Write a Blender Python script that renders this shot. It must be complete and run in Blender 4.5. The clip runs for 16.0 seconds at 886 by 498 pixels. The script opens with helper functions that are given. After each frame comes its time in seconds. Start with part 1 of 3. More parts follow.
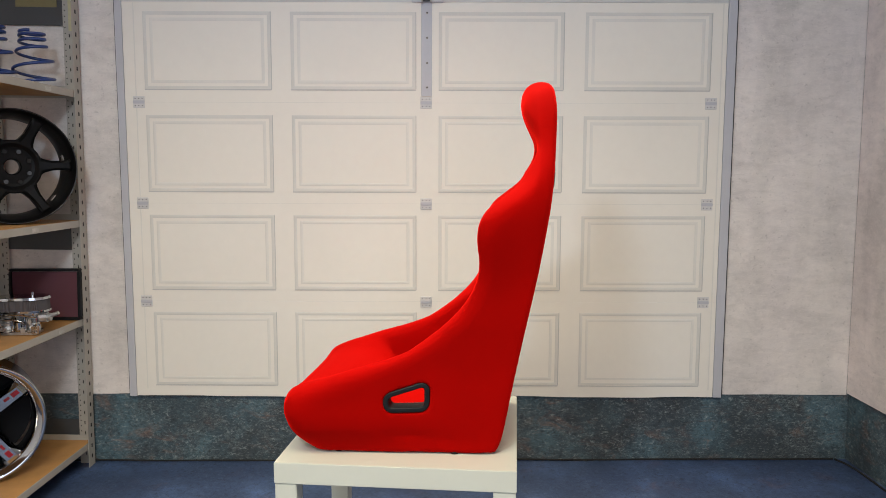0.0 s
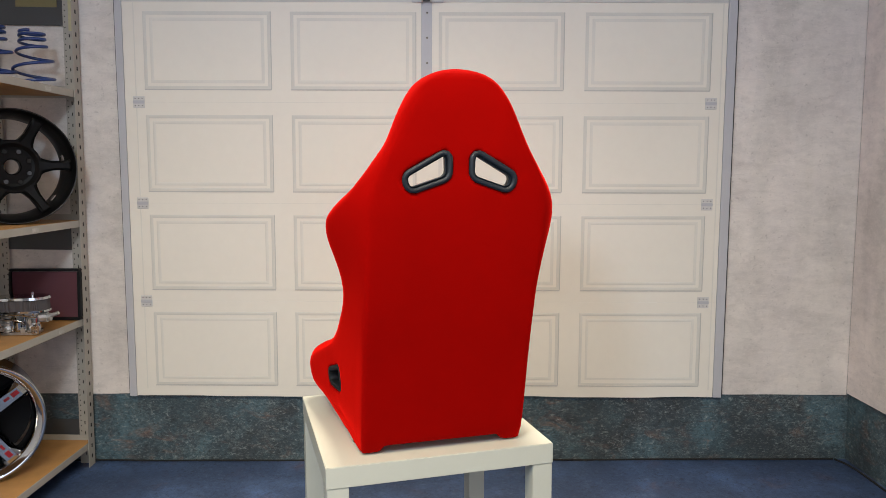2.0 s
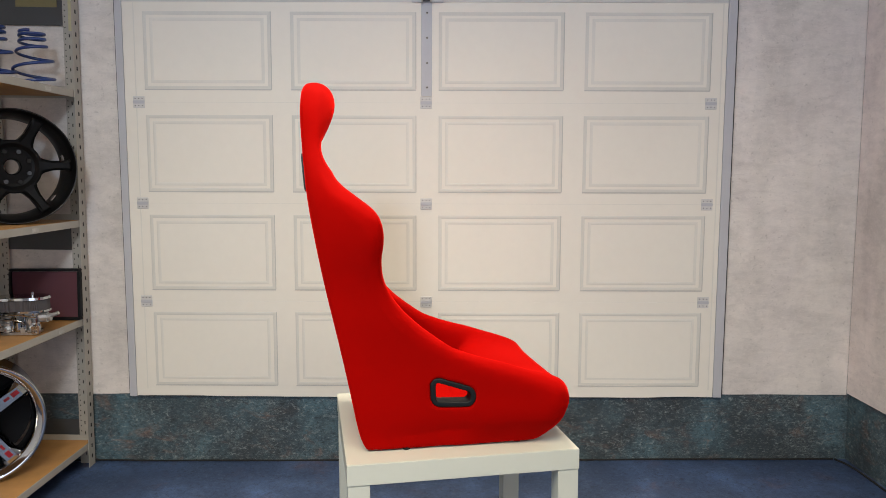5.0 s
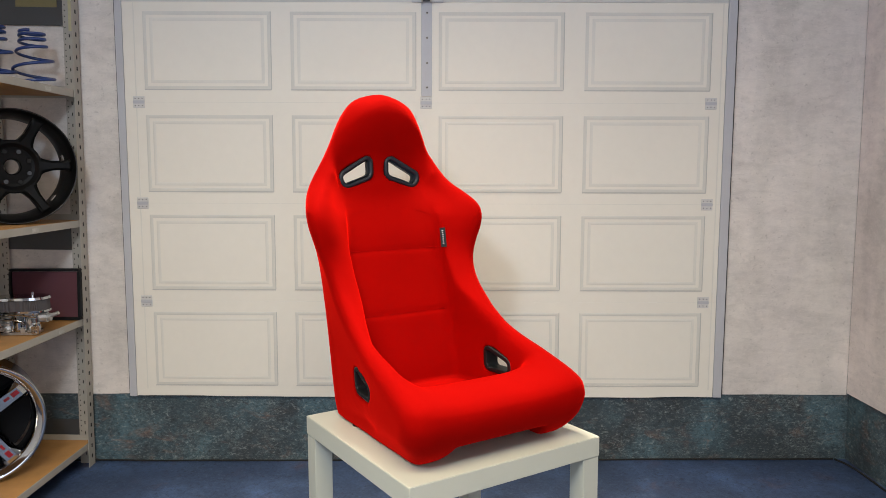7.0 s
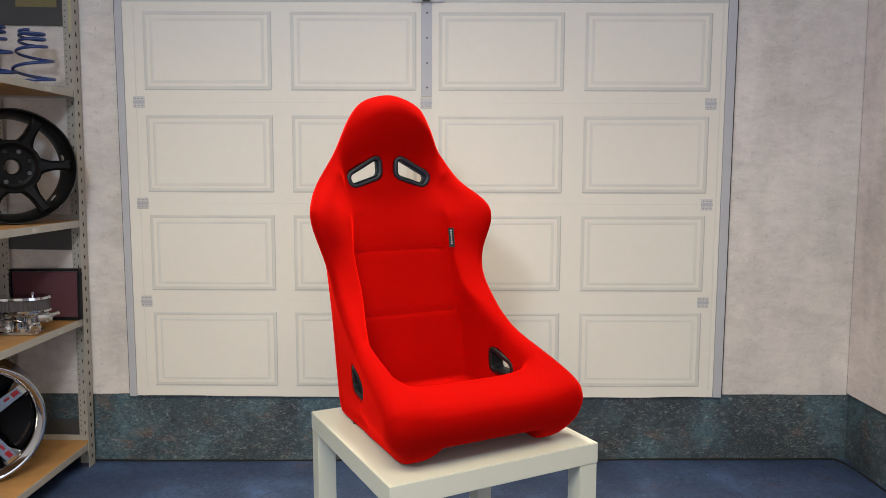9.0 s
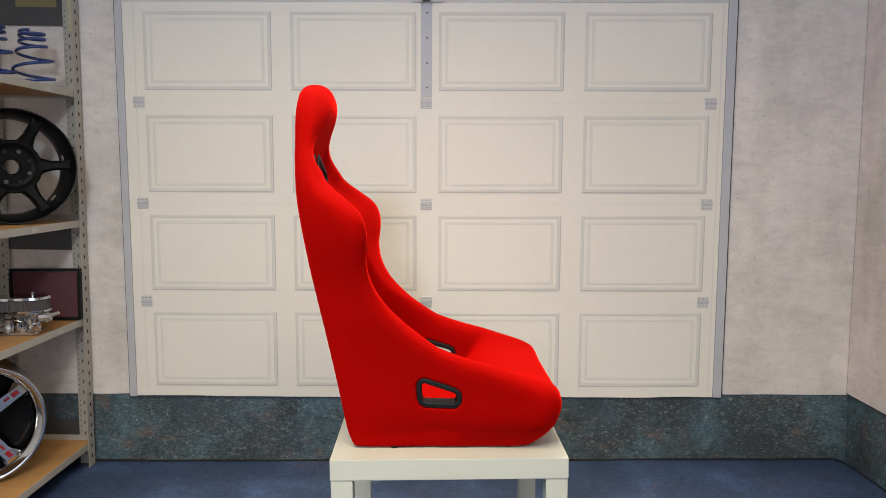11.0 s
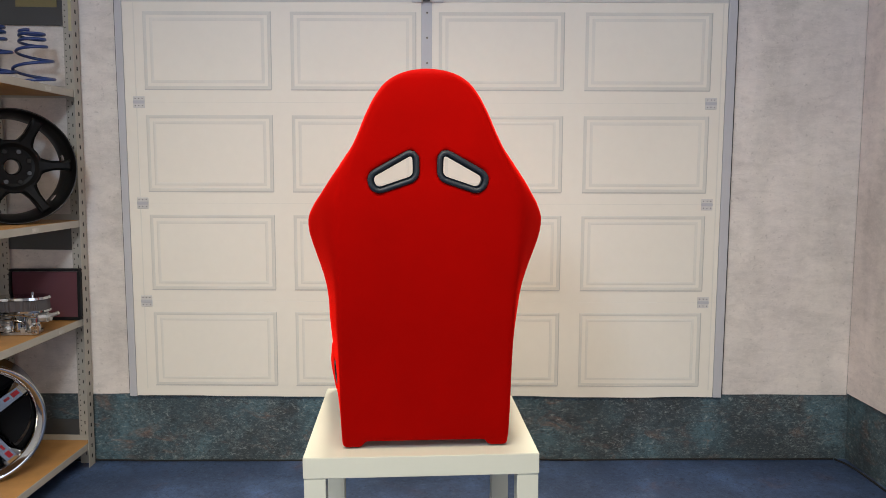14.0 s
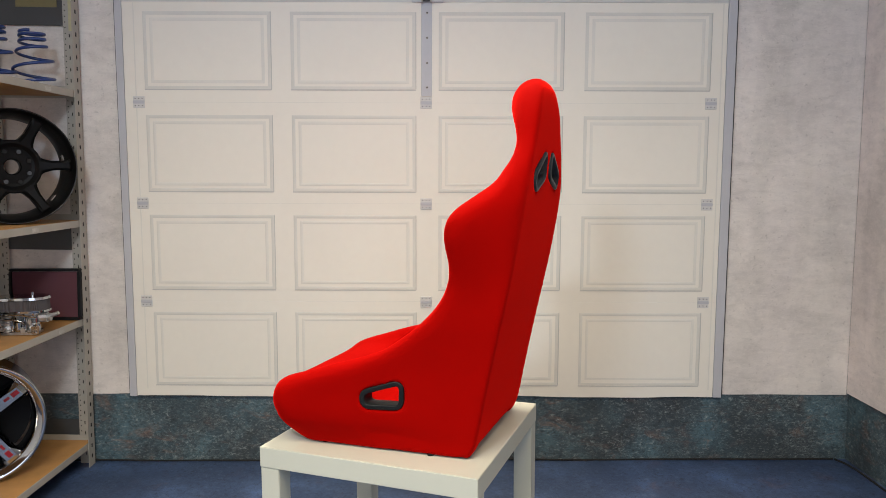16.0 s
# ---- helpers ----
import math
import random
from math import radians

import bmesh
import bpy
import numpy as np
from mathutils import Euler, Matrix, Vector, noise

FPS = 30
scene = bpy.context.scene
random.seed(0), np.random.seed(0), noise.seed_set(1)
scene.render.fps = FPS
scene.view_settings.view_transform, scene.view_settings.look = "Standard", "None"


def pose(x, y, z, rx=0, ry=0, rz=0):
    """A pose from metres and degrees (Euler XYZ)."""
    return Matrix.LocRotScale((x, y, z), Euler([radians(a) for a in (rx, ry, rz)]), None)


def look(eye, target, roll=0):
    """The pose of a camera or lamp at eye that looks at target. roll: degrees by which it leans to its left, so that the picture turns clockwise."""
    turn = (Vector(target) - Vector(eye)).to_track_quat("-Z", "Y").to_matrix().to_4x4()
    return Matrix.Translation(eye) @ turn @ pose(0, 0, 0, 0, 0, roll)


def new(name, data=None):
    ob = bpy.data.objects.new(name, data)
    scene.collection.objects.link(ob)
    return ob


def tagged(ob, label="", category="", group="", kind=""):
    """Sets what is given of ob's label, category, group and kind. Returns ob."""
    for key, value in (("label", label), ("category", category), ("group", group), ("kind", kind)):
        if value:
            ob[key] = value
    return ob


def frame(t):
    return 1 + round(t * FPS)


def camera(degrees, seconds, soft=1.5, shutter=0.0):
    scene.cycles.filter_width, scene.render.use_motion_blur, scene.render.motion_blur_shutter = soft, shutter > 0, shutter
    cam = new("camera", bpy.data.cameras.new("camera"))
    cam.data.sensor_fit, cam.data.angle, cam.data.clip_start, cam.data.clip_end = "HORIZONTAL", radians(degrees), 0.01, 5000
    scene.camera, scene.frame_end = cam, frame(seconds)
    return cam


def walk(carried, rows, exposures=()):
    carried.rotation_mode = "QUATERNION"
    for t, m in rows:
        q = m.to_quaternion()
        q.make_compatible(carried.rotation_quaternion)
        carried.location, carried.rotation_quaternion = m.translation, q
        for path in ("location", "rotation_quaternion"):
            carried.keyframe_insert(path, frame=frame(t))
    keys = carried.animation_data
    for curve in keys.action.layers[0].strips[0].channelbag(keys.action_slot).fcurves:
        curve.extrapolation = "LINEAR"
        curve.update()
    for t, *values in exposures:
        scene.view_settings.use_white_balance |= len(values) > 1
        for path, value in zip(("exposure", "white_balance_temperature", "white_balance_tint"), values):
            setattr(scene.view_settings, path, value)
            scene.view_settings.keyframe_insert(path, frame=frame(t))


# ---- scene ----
# The camera stands still on its tripod.
cam = camera(62.50, 16.0, soft=0.7)
EYE = (0.0, 0.0, 1.1034)
TILT = radians(5.956)
STAND = look(EYE, (0.0, math.cos(TILT), EYE[2] - math.sin(TILT)), -0.133)
walk(cam, [(0.0, STAND), (16.0, STAND)], exposures=[(0.0, 0.0), (16.0, 0.0)])

# ---- light: lamps of the studio, above and beside the camera, and an added fill ----
world = bpy.data.worlds.new("world")
world.use_nodes = True
world.node_tree.nodes["Background"].inputs[0].default_value = (0.9, 0.93, 1.0, 1)
world.node_tree.nodes["Background"].inputs[1].default_value = 0.05
scene.world = world


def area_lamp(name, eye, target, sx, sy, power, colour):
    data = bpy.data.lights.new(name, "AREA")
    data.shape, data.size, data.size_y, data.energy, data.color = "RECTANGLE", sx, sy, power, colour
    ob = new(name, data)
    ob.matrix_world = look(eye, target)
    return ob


ceiling_light = area_lamp("ceiling_light", (-0.40, 0.20, 2.78), (-0.40, 0.30, 0), 2.2, 1.0, 67, (1.0, 0.865, 0.61))
ceiling_light.data.spread = radians(132)
area_lamp("softbox_light", (-0.58, -0.1, 2.05), (0.05, 1.9, 0.85), 0.26, 0.26, 22, (0.68, 0.81, 1.0))
# broad cool fill added behind the camera, unseen and without a known source
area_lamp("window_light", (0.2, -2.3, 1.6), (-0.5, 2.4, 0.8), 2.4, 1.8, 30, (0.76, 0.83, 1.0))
downlight = area_lamp("downlight", (0.0, 2.20, 2.80), (0.0, 1.85, 0.6), 0.6, 0.4, 10, (1.0, 0.86, 0.68))
downlight.data.spread = radians(58)

# ---- materials ----


def mat(name):
    m = bpy.data.materials.new(name)
    m.use_nodes = True
    nt = m.node_tree
    return m, nt, nt.nodes["Principled BSDF"]


def node(nt, kind, **props):
    n = nt.nodes.new(kind)
    for k, v in props.items():
        if k in n.inputs:
            n.inputs[k].default_value = v
    return n


def ramp(nt, fac, stops):
    r = nt.nodes.new("ShaderNodeValToRGB")
    el = r.color_ramp.elements
    while len(el) < len(stops):
        el.new(0.5)
    for e, (pos, col) in zip(el, stops):
        e.position, e.color = pos, (*col, 1)
    nt.links.new(fac, r.inputs[0])
    return r.outputs[0]


def mix(nt, fac, a, b, blend="MIX"):
    n = nt.nodes.new("ShaderNodeMix")
    n.data_type, n.blend_type = "RGBA", blend
    for sock, val in ((n.inputs[0], fac), (n.inputs[6], a), (n.inputs[7], b)):
        if isinstance(val, (int, float)):
            sock.default_value = val
        elif isinstance(val, tuple):
            sock.default_value = (*val, 1)
        else:
            nt.links.new(val, sock)
    return n.outputs[2]


def coords(nt, scale=(1, 1, 1)):
    tc = nt.nodes.new("ShaderNodeTexCoord")
    mp = nt.nodes.new("ShaderNodeMapping")
    mp.inputs["Scale"].default_value = scale
    nt.links.new(tc.outputs["Object"], mp.inputs[0])
    return mp.outputs[0]


def noise_tex(nt, vec, scale, detail=4.0, rough=0.55, distort=0.0):
    n = node(nt, "ShaderNodeTexNoise", Scale=scale, Detail=detail, Roughness=rough, Distortion=distort)
    nt.links.new(vec, n.inputs["Vector"])
    return n.outputs["Fac"]


def bump(nt, height, bsdf, strength, dist):
    b = node(nt, "ShaderNodeBump", Strength=strength, Distance=dist)
    nt.links.new(height, b.inputs["Height"])
    nt.links.new(b.outputs[0], bsdf.inputs["Normal"])


def plain(name, col, rough=0.5, metal=0.0, vary=0.12, scale=18, bumps=0.05, coat=0.0):
    """A painted, plastic or metal surface with slight wear."""
    m, nt, b = mat(name)
    v = coords(nt)
    big = noise_tex(nt, v, scale * 0.25, 3)
    fine = noise_tex(nt, v, scale * 6, 4)
    lo, hi = tuple(c * (1 - vary) for c in col), tuple(min(1, c * (1 + vary)) for c in col)
    c1 = ramp(nt, big, [(0.3, lo), (0.7, hi)])
    c2 = mix(nt, 0.25, c1, ramp(nt, fine, [(0.35, lo), (0.65, hi)]))
    nt.links.new(c2, b.inputs["Base Color"])
    r = nt.nodes.new("ShaderNodeMapRange")
    r.inputs[3].default_value, r.inputs[4].default_value = max(0.02, rough * 0.8), min(1, rough * 1.2)
    nt.links.new(fine, r.inputs[0])
    nt.links.new(r.outputs[0], b.inputs["Roughness"])
    b.inputs["Metallic"].default_value = metal
    b.inputs["Coat Weight"].default_value = coat
    bump(nt, fine, b, bumps, 0.002)
    return m


def cloth_material(name, col):
    """Brushed velour: fine weave, faint stretch marks, soft sheen."""
    m, nt, b = mat(name)
    v = coords(nt)
    weave = noise_tex(nt, coords(nt, (1, 1, 0.7)), 900, 2)
    nap = noise_tex(nt, v, 7, 3)
    c = ramp(nt, nap, [(0.3, tuple(x * 0.93 for x in col)), (0.7, tuple(min(1, x * 1.05) for x in col))])
    c = mix(nt, 0.15, c, ramp(nt, weave, [(0.3, tuple(x * 0.7 for x in col)), (0.7, col)]))
    nt.links.new(c, b.inputs["Base Color"])
    b.inputs["Roughness"].default_value = 0.9
    b.inputs["Specular IOR Level"].default_value = 0.03
    b.inputs["Sheen Weight"].default_value = 0.9
    b.inputs["Sheen Roughness"].default_value = 0.4
    b.inputs["Sheen Tint"].default_value = (1.0, 0.008, 0.003, 1)
    bump(nt, weave, b, 0.15, 0.001)
    return m


def concrete_material(name, tone):
    """Wallpaper printed with pale trowelled concrete: drifts, upright bands, scuffs and pores."""
    m, nt, b = mat(name)
    v = coords(nt)
    big = noise_tex(nt, coords(nt, (1, 1, 0.7)), 2.6, 6, 0.62, 0.5)
    bands = noise_tex(nt, coords(nt, (5, 5, 0.5)), 1.6, 3, 0.5, 0.1)
    trowel = noise_tex(nt, coords(nt, (1, 1, 2.4)), 9, 7, 0.7, 0.9)
    scuff = noise_tex(nt, coords(nt, (1, 1, 2.0)), 24, 6, 0.7, 1.5)
    grit = noise_tex(nt, v, 75, 4, 0.7)
    streak = noise_tex(nt, coords(nt, (0.9, 0.9, 2.8)), 16, 7, 0.72, 0.5)
    cloud = noise_tex(nt, coords(nt, (1, 1, 1.4)), 6.5, 5, 0.65, 0.6)
    c = ramp(nt, big, [(0.28, tuple(x * 0.80 for x in tone)), (0.5, tone), (0.74, tuple(min(1, x * 1.10) for x in tone))])
    c = mix(nt, 0.55, c, ramp(nt, bands, [(0.35, (0.84, 0.85, 0.83)), (0.6, (1, 1, 1))]), "MULTIPLY")
    c = mix(nt, 0.45, c, ramp(nt, trowel, [(0.32, (0.76, 0.75, 0.74)), (0.52, (0.97, 0.97, 0.97)), (0.7, (1, 1, 1))]), "MULTIPLY")
    c = mix(nt, 0.42, c, ramp(nt, streak, [(0.34, (0.80, 0.80, 0.80)), (0.50, (0.97, 0.97, 0.97)), (0.66, (1.06, 1.06, 1.06))]), "MULTIPLY")
    c = mix(nt, 0.7, c, ramp(nt, cloud, [(0.35, (0.86, 0.86, 0.87)), (0.62, (1.04, 1.04, 1.03))]), "MULTIPLY")
    c = mix(nt, ramp(nt, scuff, [(0.485, (0, 0, 0)), (0.5, (0.35, 0.35, 0.35)), (0.515, (0, 0, 0))]), c, tuple(min(1, x * 1.25) for x in tone))
    c = mix(nt, 0.5, c, ramp(nt, grit, [(0.30, (0.55, 0.53, 0.52)), (0.40, (1, 1, 1))]), "MULTIPLY")
    nt.links.new(c, b.inputs["Base Color"])
    b.inputs["Roughness"].default_value = 0.75
    bump(nt, grit, b, 0.06, 0.002)
    return m


def patina_material(name, dark, teal, rust, light):
    """Printed patina of dark slate, teal, rust and pale scratches."""
    m, nt, b = mat(name)
    v = coords(nt)
    vs = coords(nt, (1, 1, 2.2))
    n1 = noise_tex(nt, v, 5.5, 6, 0.6, 0.3)
    n2 = noise_tex(nt, vs, 7.5, 6, 0.65, 0.8)
    n3 = noise_tex(nt, vs, 38, 8, 0.75, 1.4)
    n4 = noise_tex(nt, v, 3.1, 5, 0.6, 0.2)
    c = ramp(nt, n1, [(0.36, dark), (0.56, teal), (0.72, tuple(x * 1.5 for x in teal))])
    c = mix(nt, ramp(nt, n2, [(0.56, (0, 0, 0)), (0.70, (0.60, 0.60, 0.60))]), c, rust)
    c = mix(nt, ramp(nt, n4, [(0.40, (0.75, 0.75, 0.75)), (0.55, (0, 0, 0))]), c, dark)
    c = mix(nt, ramp(nt, n3, [(0.55, (0, 0, 0)), (0.66, (0.6, 0.6, 0.6))]), c, light)
    c = mix(nt, ramp(nt, n3, [(0.34, (0.8, 0.8, 0.8)), (0.44, (0, 0, 0))]), c, tuple(x * 0.4 for x in dark))
    n5 = noise_tex(nt, vs, 27, 9, 0.75, 1.8)
    n6 = noise_tex(nt, v, 9, 4, 0.6)
    veins = ramp(nt, n5, [(0.470, (0, 0, 0)), (0.495, (0.5, 0.5, 0.5)), (0.520, (0, 0, 0))])
    patch = ramp(nt, n6, [(0.48, (0.05, 0.05, 0.05)), (0.64, (1, 1, 1))])
    c = mix(nt, mix(nt, 1.0, veins, patch, "MULTIPLY"), c, light)
    n7 = noise_tex(nt, vs, 24, 9, 0.75, 1.6)
    c = mix(nt, ramp(nt, n7, [(0.47, (0, 0, 0)), (0.5, (0.5, 0.5, 0.5)), (0.53, (0, 0, 0))]), c, tuple(x * 0.4 for x in dark))
    blotch = noise_tex(nt, v, 4.2, 3, 0.5, 0.4)
    fleck = noise_tex(nt, coords(nt, (1, 1, 1.6)), 62, 6, 0.7, 0.8)
    c = mix(nt, ramp(nt, fleck, [(0.56, (0, 0, 0)), (0.66, (0.55, 0.55, 0.55))]), c, light)
    c = mix(nt, ramp(nt, fleck, [(0.34, (0.75, 0.75, 0.75)), (0.46, (0, 0, 0))]), c, tuple(x * 0.35 for x in dark))
    c = mix(nt, ramp(nt, blotch, [(0.34, (0.45, 0.45, 0.45)), (0.50, (0, 0, 0))]), c, tuple(x * 0.7 for x in dark))
    nt.links.new(c, b.inputs["Base Color"])
    b.inputs["Roughness"].default_value = 0.55
    bump(nt, n3, b, 0.12, 0.003)
    return m


RED = cloth_material("red_velour", (0.29, 0.0009, 0.0003))
SEAM = cloth_material("red_stitching", (0.22, 0.0006, 0.0004))
BLACK = plain("black_plastic", (0.007, 0.008, 0.009), 0.5, bumps=0.1)
BLACK.node_tree.nodes["Principled BSDF"].inputs["Specular IOR Level"].default_value = 0.22
# black plastic with front light put into its colour, for the shoulder trims
FRONT_LIT_BLACK = plain("front_lit_black_plastic", (0.015, 0.020, 0.027), 0.45, bumps=0.1)
FRONT_LIT_BLACK.node_tree.nodes["Principled BSDF"].inputs["Specular IOR Level"].default_value = 0.3
TAG_WHITE = plain("white_thread", (0.45, 0.45, 0.45), 0.8)
TABLE_WHITE = plain("white_foil", (0.53, 0.54, 0.465), 0.38, vary=0.02, bumps=0.02)
DOOR_WHITE = plain("cream_print", (0.79, 0.742, 0.646), 0.62, vary=0.035, scale=5, bumps=0.02)
DOOR_LINE = plain("grey_print_line", (0.655, 0.628, 0.56), 0.62, vary=0.06)
PRINT_DARK = plain("dark_print_line", (0.50, 0.48, 0.44), 0.62, vary=0.06)
DOOR_PALE = plain("pale_print_line", (0.71, 0.676, 0.597), 0.62, vary=0.06)
GREY_METAL = plain("grey_print_metal", (0.48, 0.475, 0.49), 0.55, vary=0.05)
HINGE_GREY = plain("hinge_grey", (0.60, 0.58, 0.55), 0.5, vary=0.1)
DARK_LINE = plain("dark_line", (0.05, 0.045, 0.045), 0.7)
WALL = concrete_material("concrete_print", (0.75, 0.685, 0.63))
WALL_PINK = concrete_material("concrete_print_side", (0.81, 0.715, 0.665))
PATINA = patina_material("patina_print", (0.040, 0.047, 0.052), (0.076, 0.138, 0.165), (0.30, 0.155, 0.10), (0.36, 0.40, 0.38))
CARPET = patina_material("blue_floor_print", (0.028, 0.050, 0.112), (0.046, 0.082, 0.18), (0.11, 0.062, 0.07), (0.09, 0.13, 0.21))
STEEL = plain("beige_painted_steel", (0.40, 0.37, 0.315), 0.5, vary=0.1, bumps=0.05)
STEEL_DARK = plain("grey_painted_steel", (0.055, 0.056, 0.056), 0.5, vary=0.1)
CHIPBOARD = plain("orange_chipboard", (0.42, 0.22, 0.075), 0.6, vary=0.2, scale=40, bumps=0.2)
CEILING = plain("ceiling_paint", (0.75, 0.74, 0.72), 0.8)
BOUNCE_WALL = plain("bounce_wall_paint", (0.74, 0.735, 0.73), 0.8)
HOLE = plain("shadow_hole", (0.012, 0.012, 0.012), 0.9)

# ---- building helpers ----


def mesh_of(name, bm, material, smooth=False):
    me = bpy.data.meshes.new(name)
    bm.normal_update()
    bm.to_mesh(me)
    bm.free()
    me.materials.append(material)
    if smooth:
        me.shade_smooth()
    return me


def part(name, bm, material, parent=None, label="", smooth=False):
    ob = new(name, mesh_of(name, bm, material, smooth))
    if parent is not None:
        ob.parent = parent
    if label:
        ob["label"] = label
    return ob


def empty(name, m, label, category, group="", kind=""):
    ob = new(name)
    ob.empty_display_size = 0.05
    ob.matrix_world = m
    return tagged(ob, label, category, group, kind)


def box(bm, x0, x1, y0, y1, z0, z1, bevel=0.0, seg=2):
    vs = [bm.verts.new((x, y, z)) for x in (x0, x1) for y in (y0, y1) for z in (z0, z1)]
    fs = [bm.faces.new([vs[i] for i in f]) for f in ((0, 1, 3, 2), (4, 6, 7, 5), (0, 4, 5, 1), (2, 3, 7, 6), (0, 2, 6, 4), (1, 5, 7, 3))]
    if bevel:
        es = list({e for f in fs for e in f.edges})
        bmesh.ops.bevel(bm, geom=es, offset=bevel, segments=seg, affect="EDGES")
    return bm


def cyl(bm, r, depth, m, seg=16, r2=None):
    bmesh.ops.create_cone(bm, cap_ends=True, segments=seg, radius1=r, radius2=r if r2 is None else r2, depth=depth, matrix=m)
    return bm


def tube(bm, pts, r, seg=8, closed=False):
    """A round tube along a list of points."""
    pts = [Vector(p) for p in pts]
    n = len(pts)
    rings = []
    up = Vector((0.3, 0.2, 1)).normalized()
    for i, p in enumerate(pts):
        a = pts[(i - 1) % n] if closed or i > 0 else p
        b = pts[(i + 1) % n] if closed or i < n - 1 else p
        d = (b - a).normalized()
        u = d.cross(up)
        if u.length < 1e-4:
            u = d.cross(Vector((1, 0, 0)))
        u.normalize()
        w = u.cross(d)
        rings.append([bm.verts.new(p + r * (math.cos(k * 2 * math.pi / seg) * u + math.sin(k * 2 * math.pi / seg) * w)) for k in range(seg)])
    for i in range(n if closed else n - 1):
        a, b = rings[i], rings[(i + 1) % n]
        for k in range(seg):
            bm.faces.new((a[k], a[(k + 1) % seg], b[(k + 1) % seg], b[k]))
    if not closed:
        bm.faces.new(rings[0][::-1])
        bm.faces.new(rings[-1])
    return bm


def lathe(bm, profile, seg=64, closed=False):
    """Turn a profile of (radius, height) about the z axis."""
    rings = [[bm.verts.new((r * math.cos(k * 2 * math.pi / seg), r * math.sin(k * 2 * math.pi / seg), z)) for k in range(seg)] for r, z in profile]
    n = len(rings)
    for i in range(n if closed else n - 1):
        a, b = rings[i], rings[(i + 1) % n]
        for k in range(seg):
            bm.faces.new((a[k], a[(k + 1) % seg], b[(k + 1) % seg], b[k]))
    return bm


# ---- the room ----
BACK, RIGHT, LEFT, REAR, TOP = 2.717, 1.54, -1.95, -2.6, 2.85
PLINTH = 0.259

floor = part("floor", box(bmesh.new(), LEFT - 0.1, RIGHT + 0.1, REAR - 0.1, BACK + 0.1, -0.06, 0.0), CARPET)
tagged(floor, "blue mottled vinyl studio floor with reddish blotches", "floor", kind="structure")
# ceiling out of view, added to close the set and send light back down
ceiling = part("ceiling", box(bmesh.new(), LEFT - 0.1, RIGHT + 0.1, REAR - 0.1, BACK + 0.1, TOP, TOP + 0.08), CEILING)
tagged(ceiling, "unseen white ceiling added above the set to bounce light", "ceiling", kind="structure")


def sheet(bm, x0, x1, z0, z1, y, thick, wave, seed, nx=80, rise=0.0):
    """A hung sheet on the wall whose lower edge is wavy and lifts by rise at its left end."""
    cols = []
    for i in range(nx + 1):
        x = x0 + (x1 - x0) * i / nx
        dz = wave * (noise.noise((x * 1.7, seed, 0.3)) + 0.4 * noise.noise((x * 5, seed, 1.3)))
        dz += rise * min(1.0, max(0.0, (-1.10 - x) / 0.06))
        dy = 0.4 * wave * noise.noise((x * 2.1, seed + 4, 0.0))
        cols.append([bm.verts.new(v) for v in ((x, y, z0 + dz), (x, y, z1), (x, y - thick, z1), (x, y - thick - max(0, dy), z0 + dz))])
    for a, b in zip(cols, cols[1:]):
        for k in range(4):
            bm.faces.new((a[k], b[k], b[(k + 1) % 4], a[(k + 1) % 4]))
    bm.faces.new(cols[0])
    bm.faces.new(cols[-1][::-1])
    return bm


wall_back = part("wall_back", box(bmesh.new(), LEFT - 0.1, RIGHT + 0.1, BACK + 0.03, BACK + 0.13, 0, TOP), CEILING)
tagged(wall_back, "back wall of the studio behind the printed cladding", "wall", kind="structure")
part("wall_plinth", box(bmesh.new(), LEFT, RIGHT + 0.011, BACK + 0.006, BACK + 0.028, 0.0, PLINTH + 0.06), PATINA, wall_back, "dark teal and rust patina lower wall covering")
cladding = part("wall_cladding", sheet(bmesh.new(), LEFT, RIGHT, PLINTH, TOP, BACK + 0.004, 0.004, 0.006, 2.0, 120, 0.011), WALL, wall_back, "pale grey concrete-look wallpaper")
wall_right = part("wall_right", box(bmesh.new(), RIGHT + 0.012, RIGHT + 0.11, REAR, BACK + 0.02, 0, TOP), PATINA)
tagged(wall_right, "side wall with dark patina below and concrete print above", "wall", kind="structure")
part("wall_cladding", box(bmesh.new(), RIGHT, RIGHT + 0.01, REAR, BACK - 0.002, PLINTH + 0.004, TOP), WALL_PINK, wall_right, "pinkish concrete-look wallpaper")
# unseen walls added to close the room, kept pale to bounce fill light
for nm, b in (("wall_left", (LEFT - 0.1, LEFT, REAR, BACK + 0.02, 0, TOP)), ("wall_rear", (LEFT, RIGHT, REAR - 0.1, REAR, 0, TOP))):
    tagged(part(nm, box(bmesh.new(), *b), BOUNCE_WALL), "unseen plain wall added to close the room and bounce light", "wall", kind="structure")
# black edge where the floor covering meets the walls
tagged(part("baseboard", tube(bmesh.new(), [(-1.9 + 0.05 * i, BACK - 0.004 + 0.004 * noise.noise((i * 0.2, 3, 1)), 0.004 + 0.004 * noise.noise((i * 0.13, 8, 2))) for i in range(69)], 0.0035, 6), HOLE),
       "thin black curled edge of the floor covering", "floor edge", kind="structure")
tagged(part("trim", tube(bmesh.new(), [(1.505, 2.71, 0.004), (1.522, 2.67, 0.004), (1.531, 2.6, 0.005), (1.532, 2.5, 0.004), (1.53, 2.2, 0.004), (1.53, 1.5, 0.004)], 0.004, 6), HOLE),
       "black edge of the floor covering along the side wall", "floor edge", kind="structure")

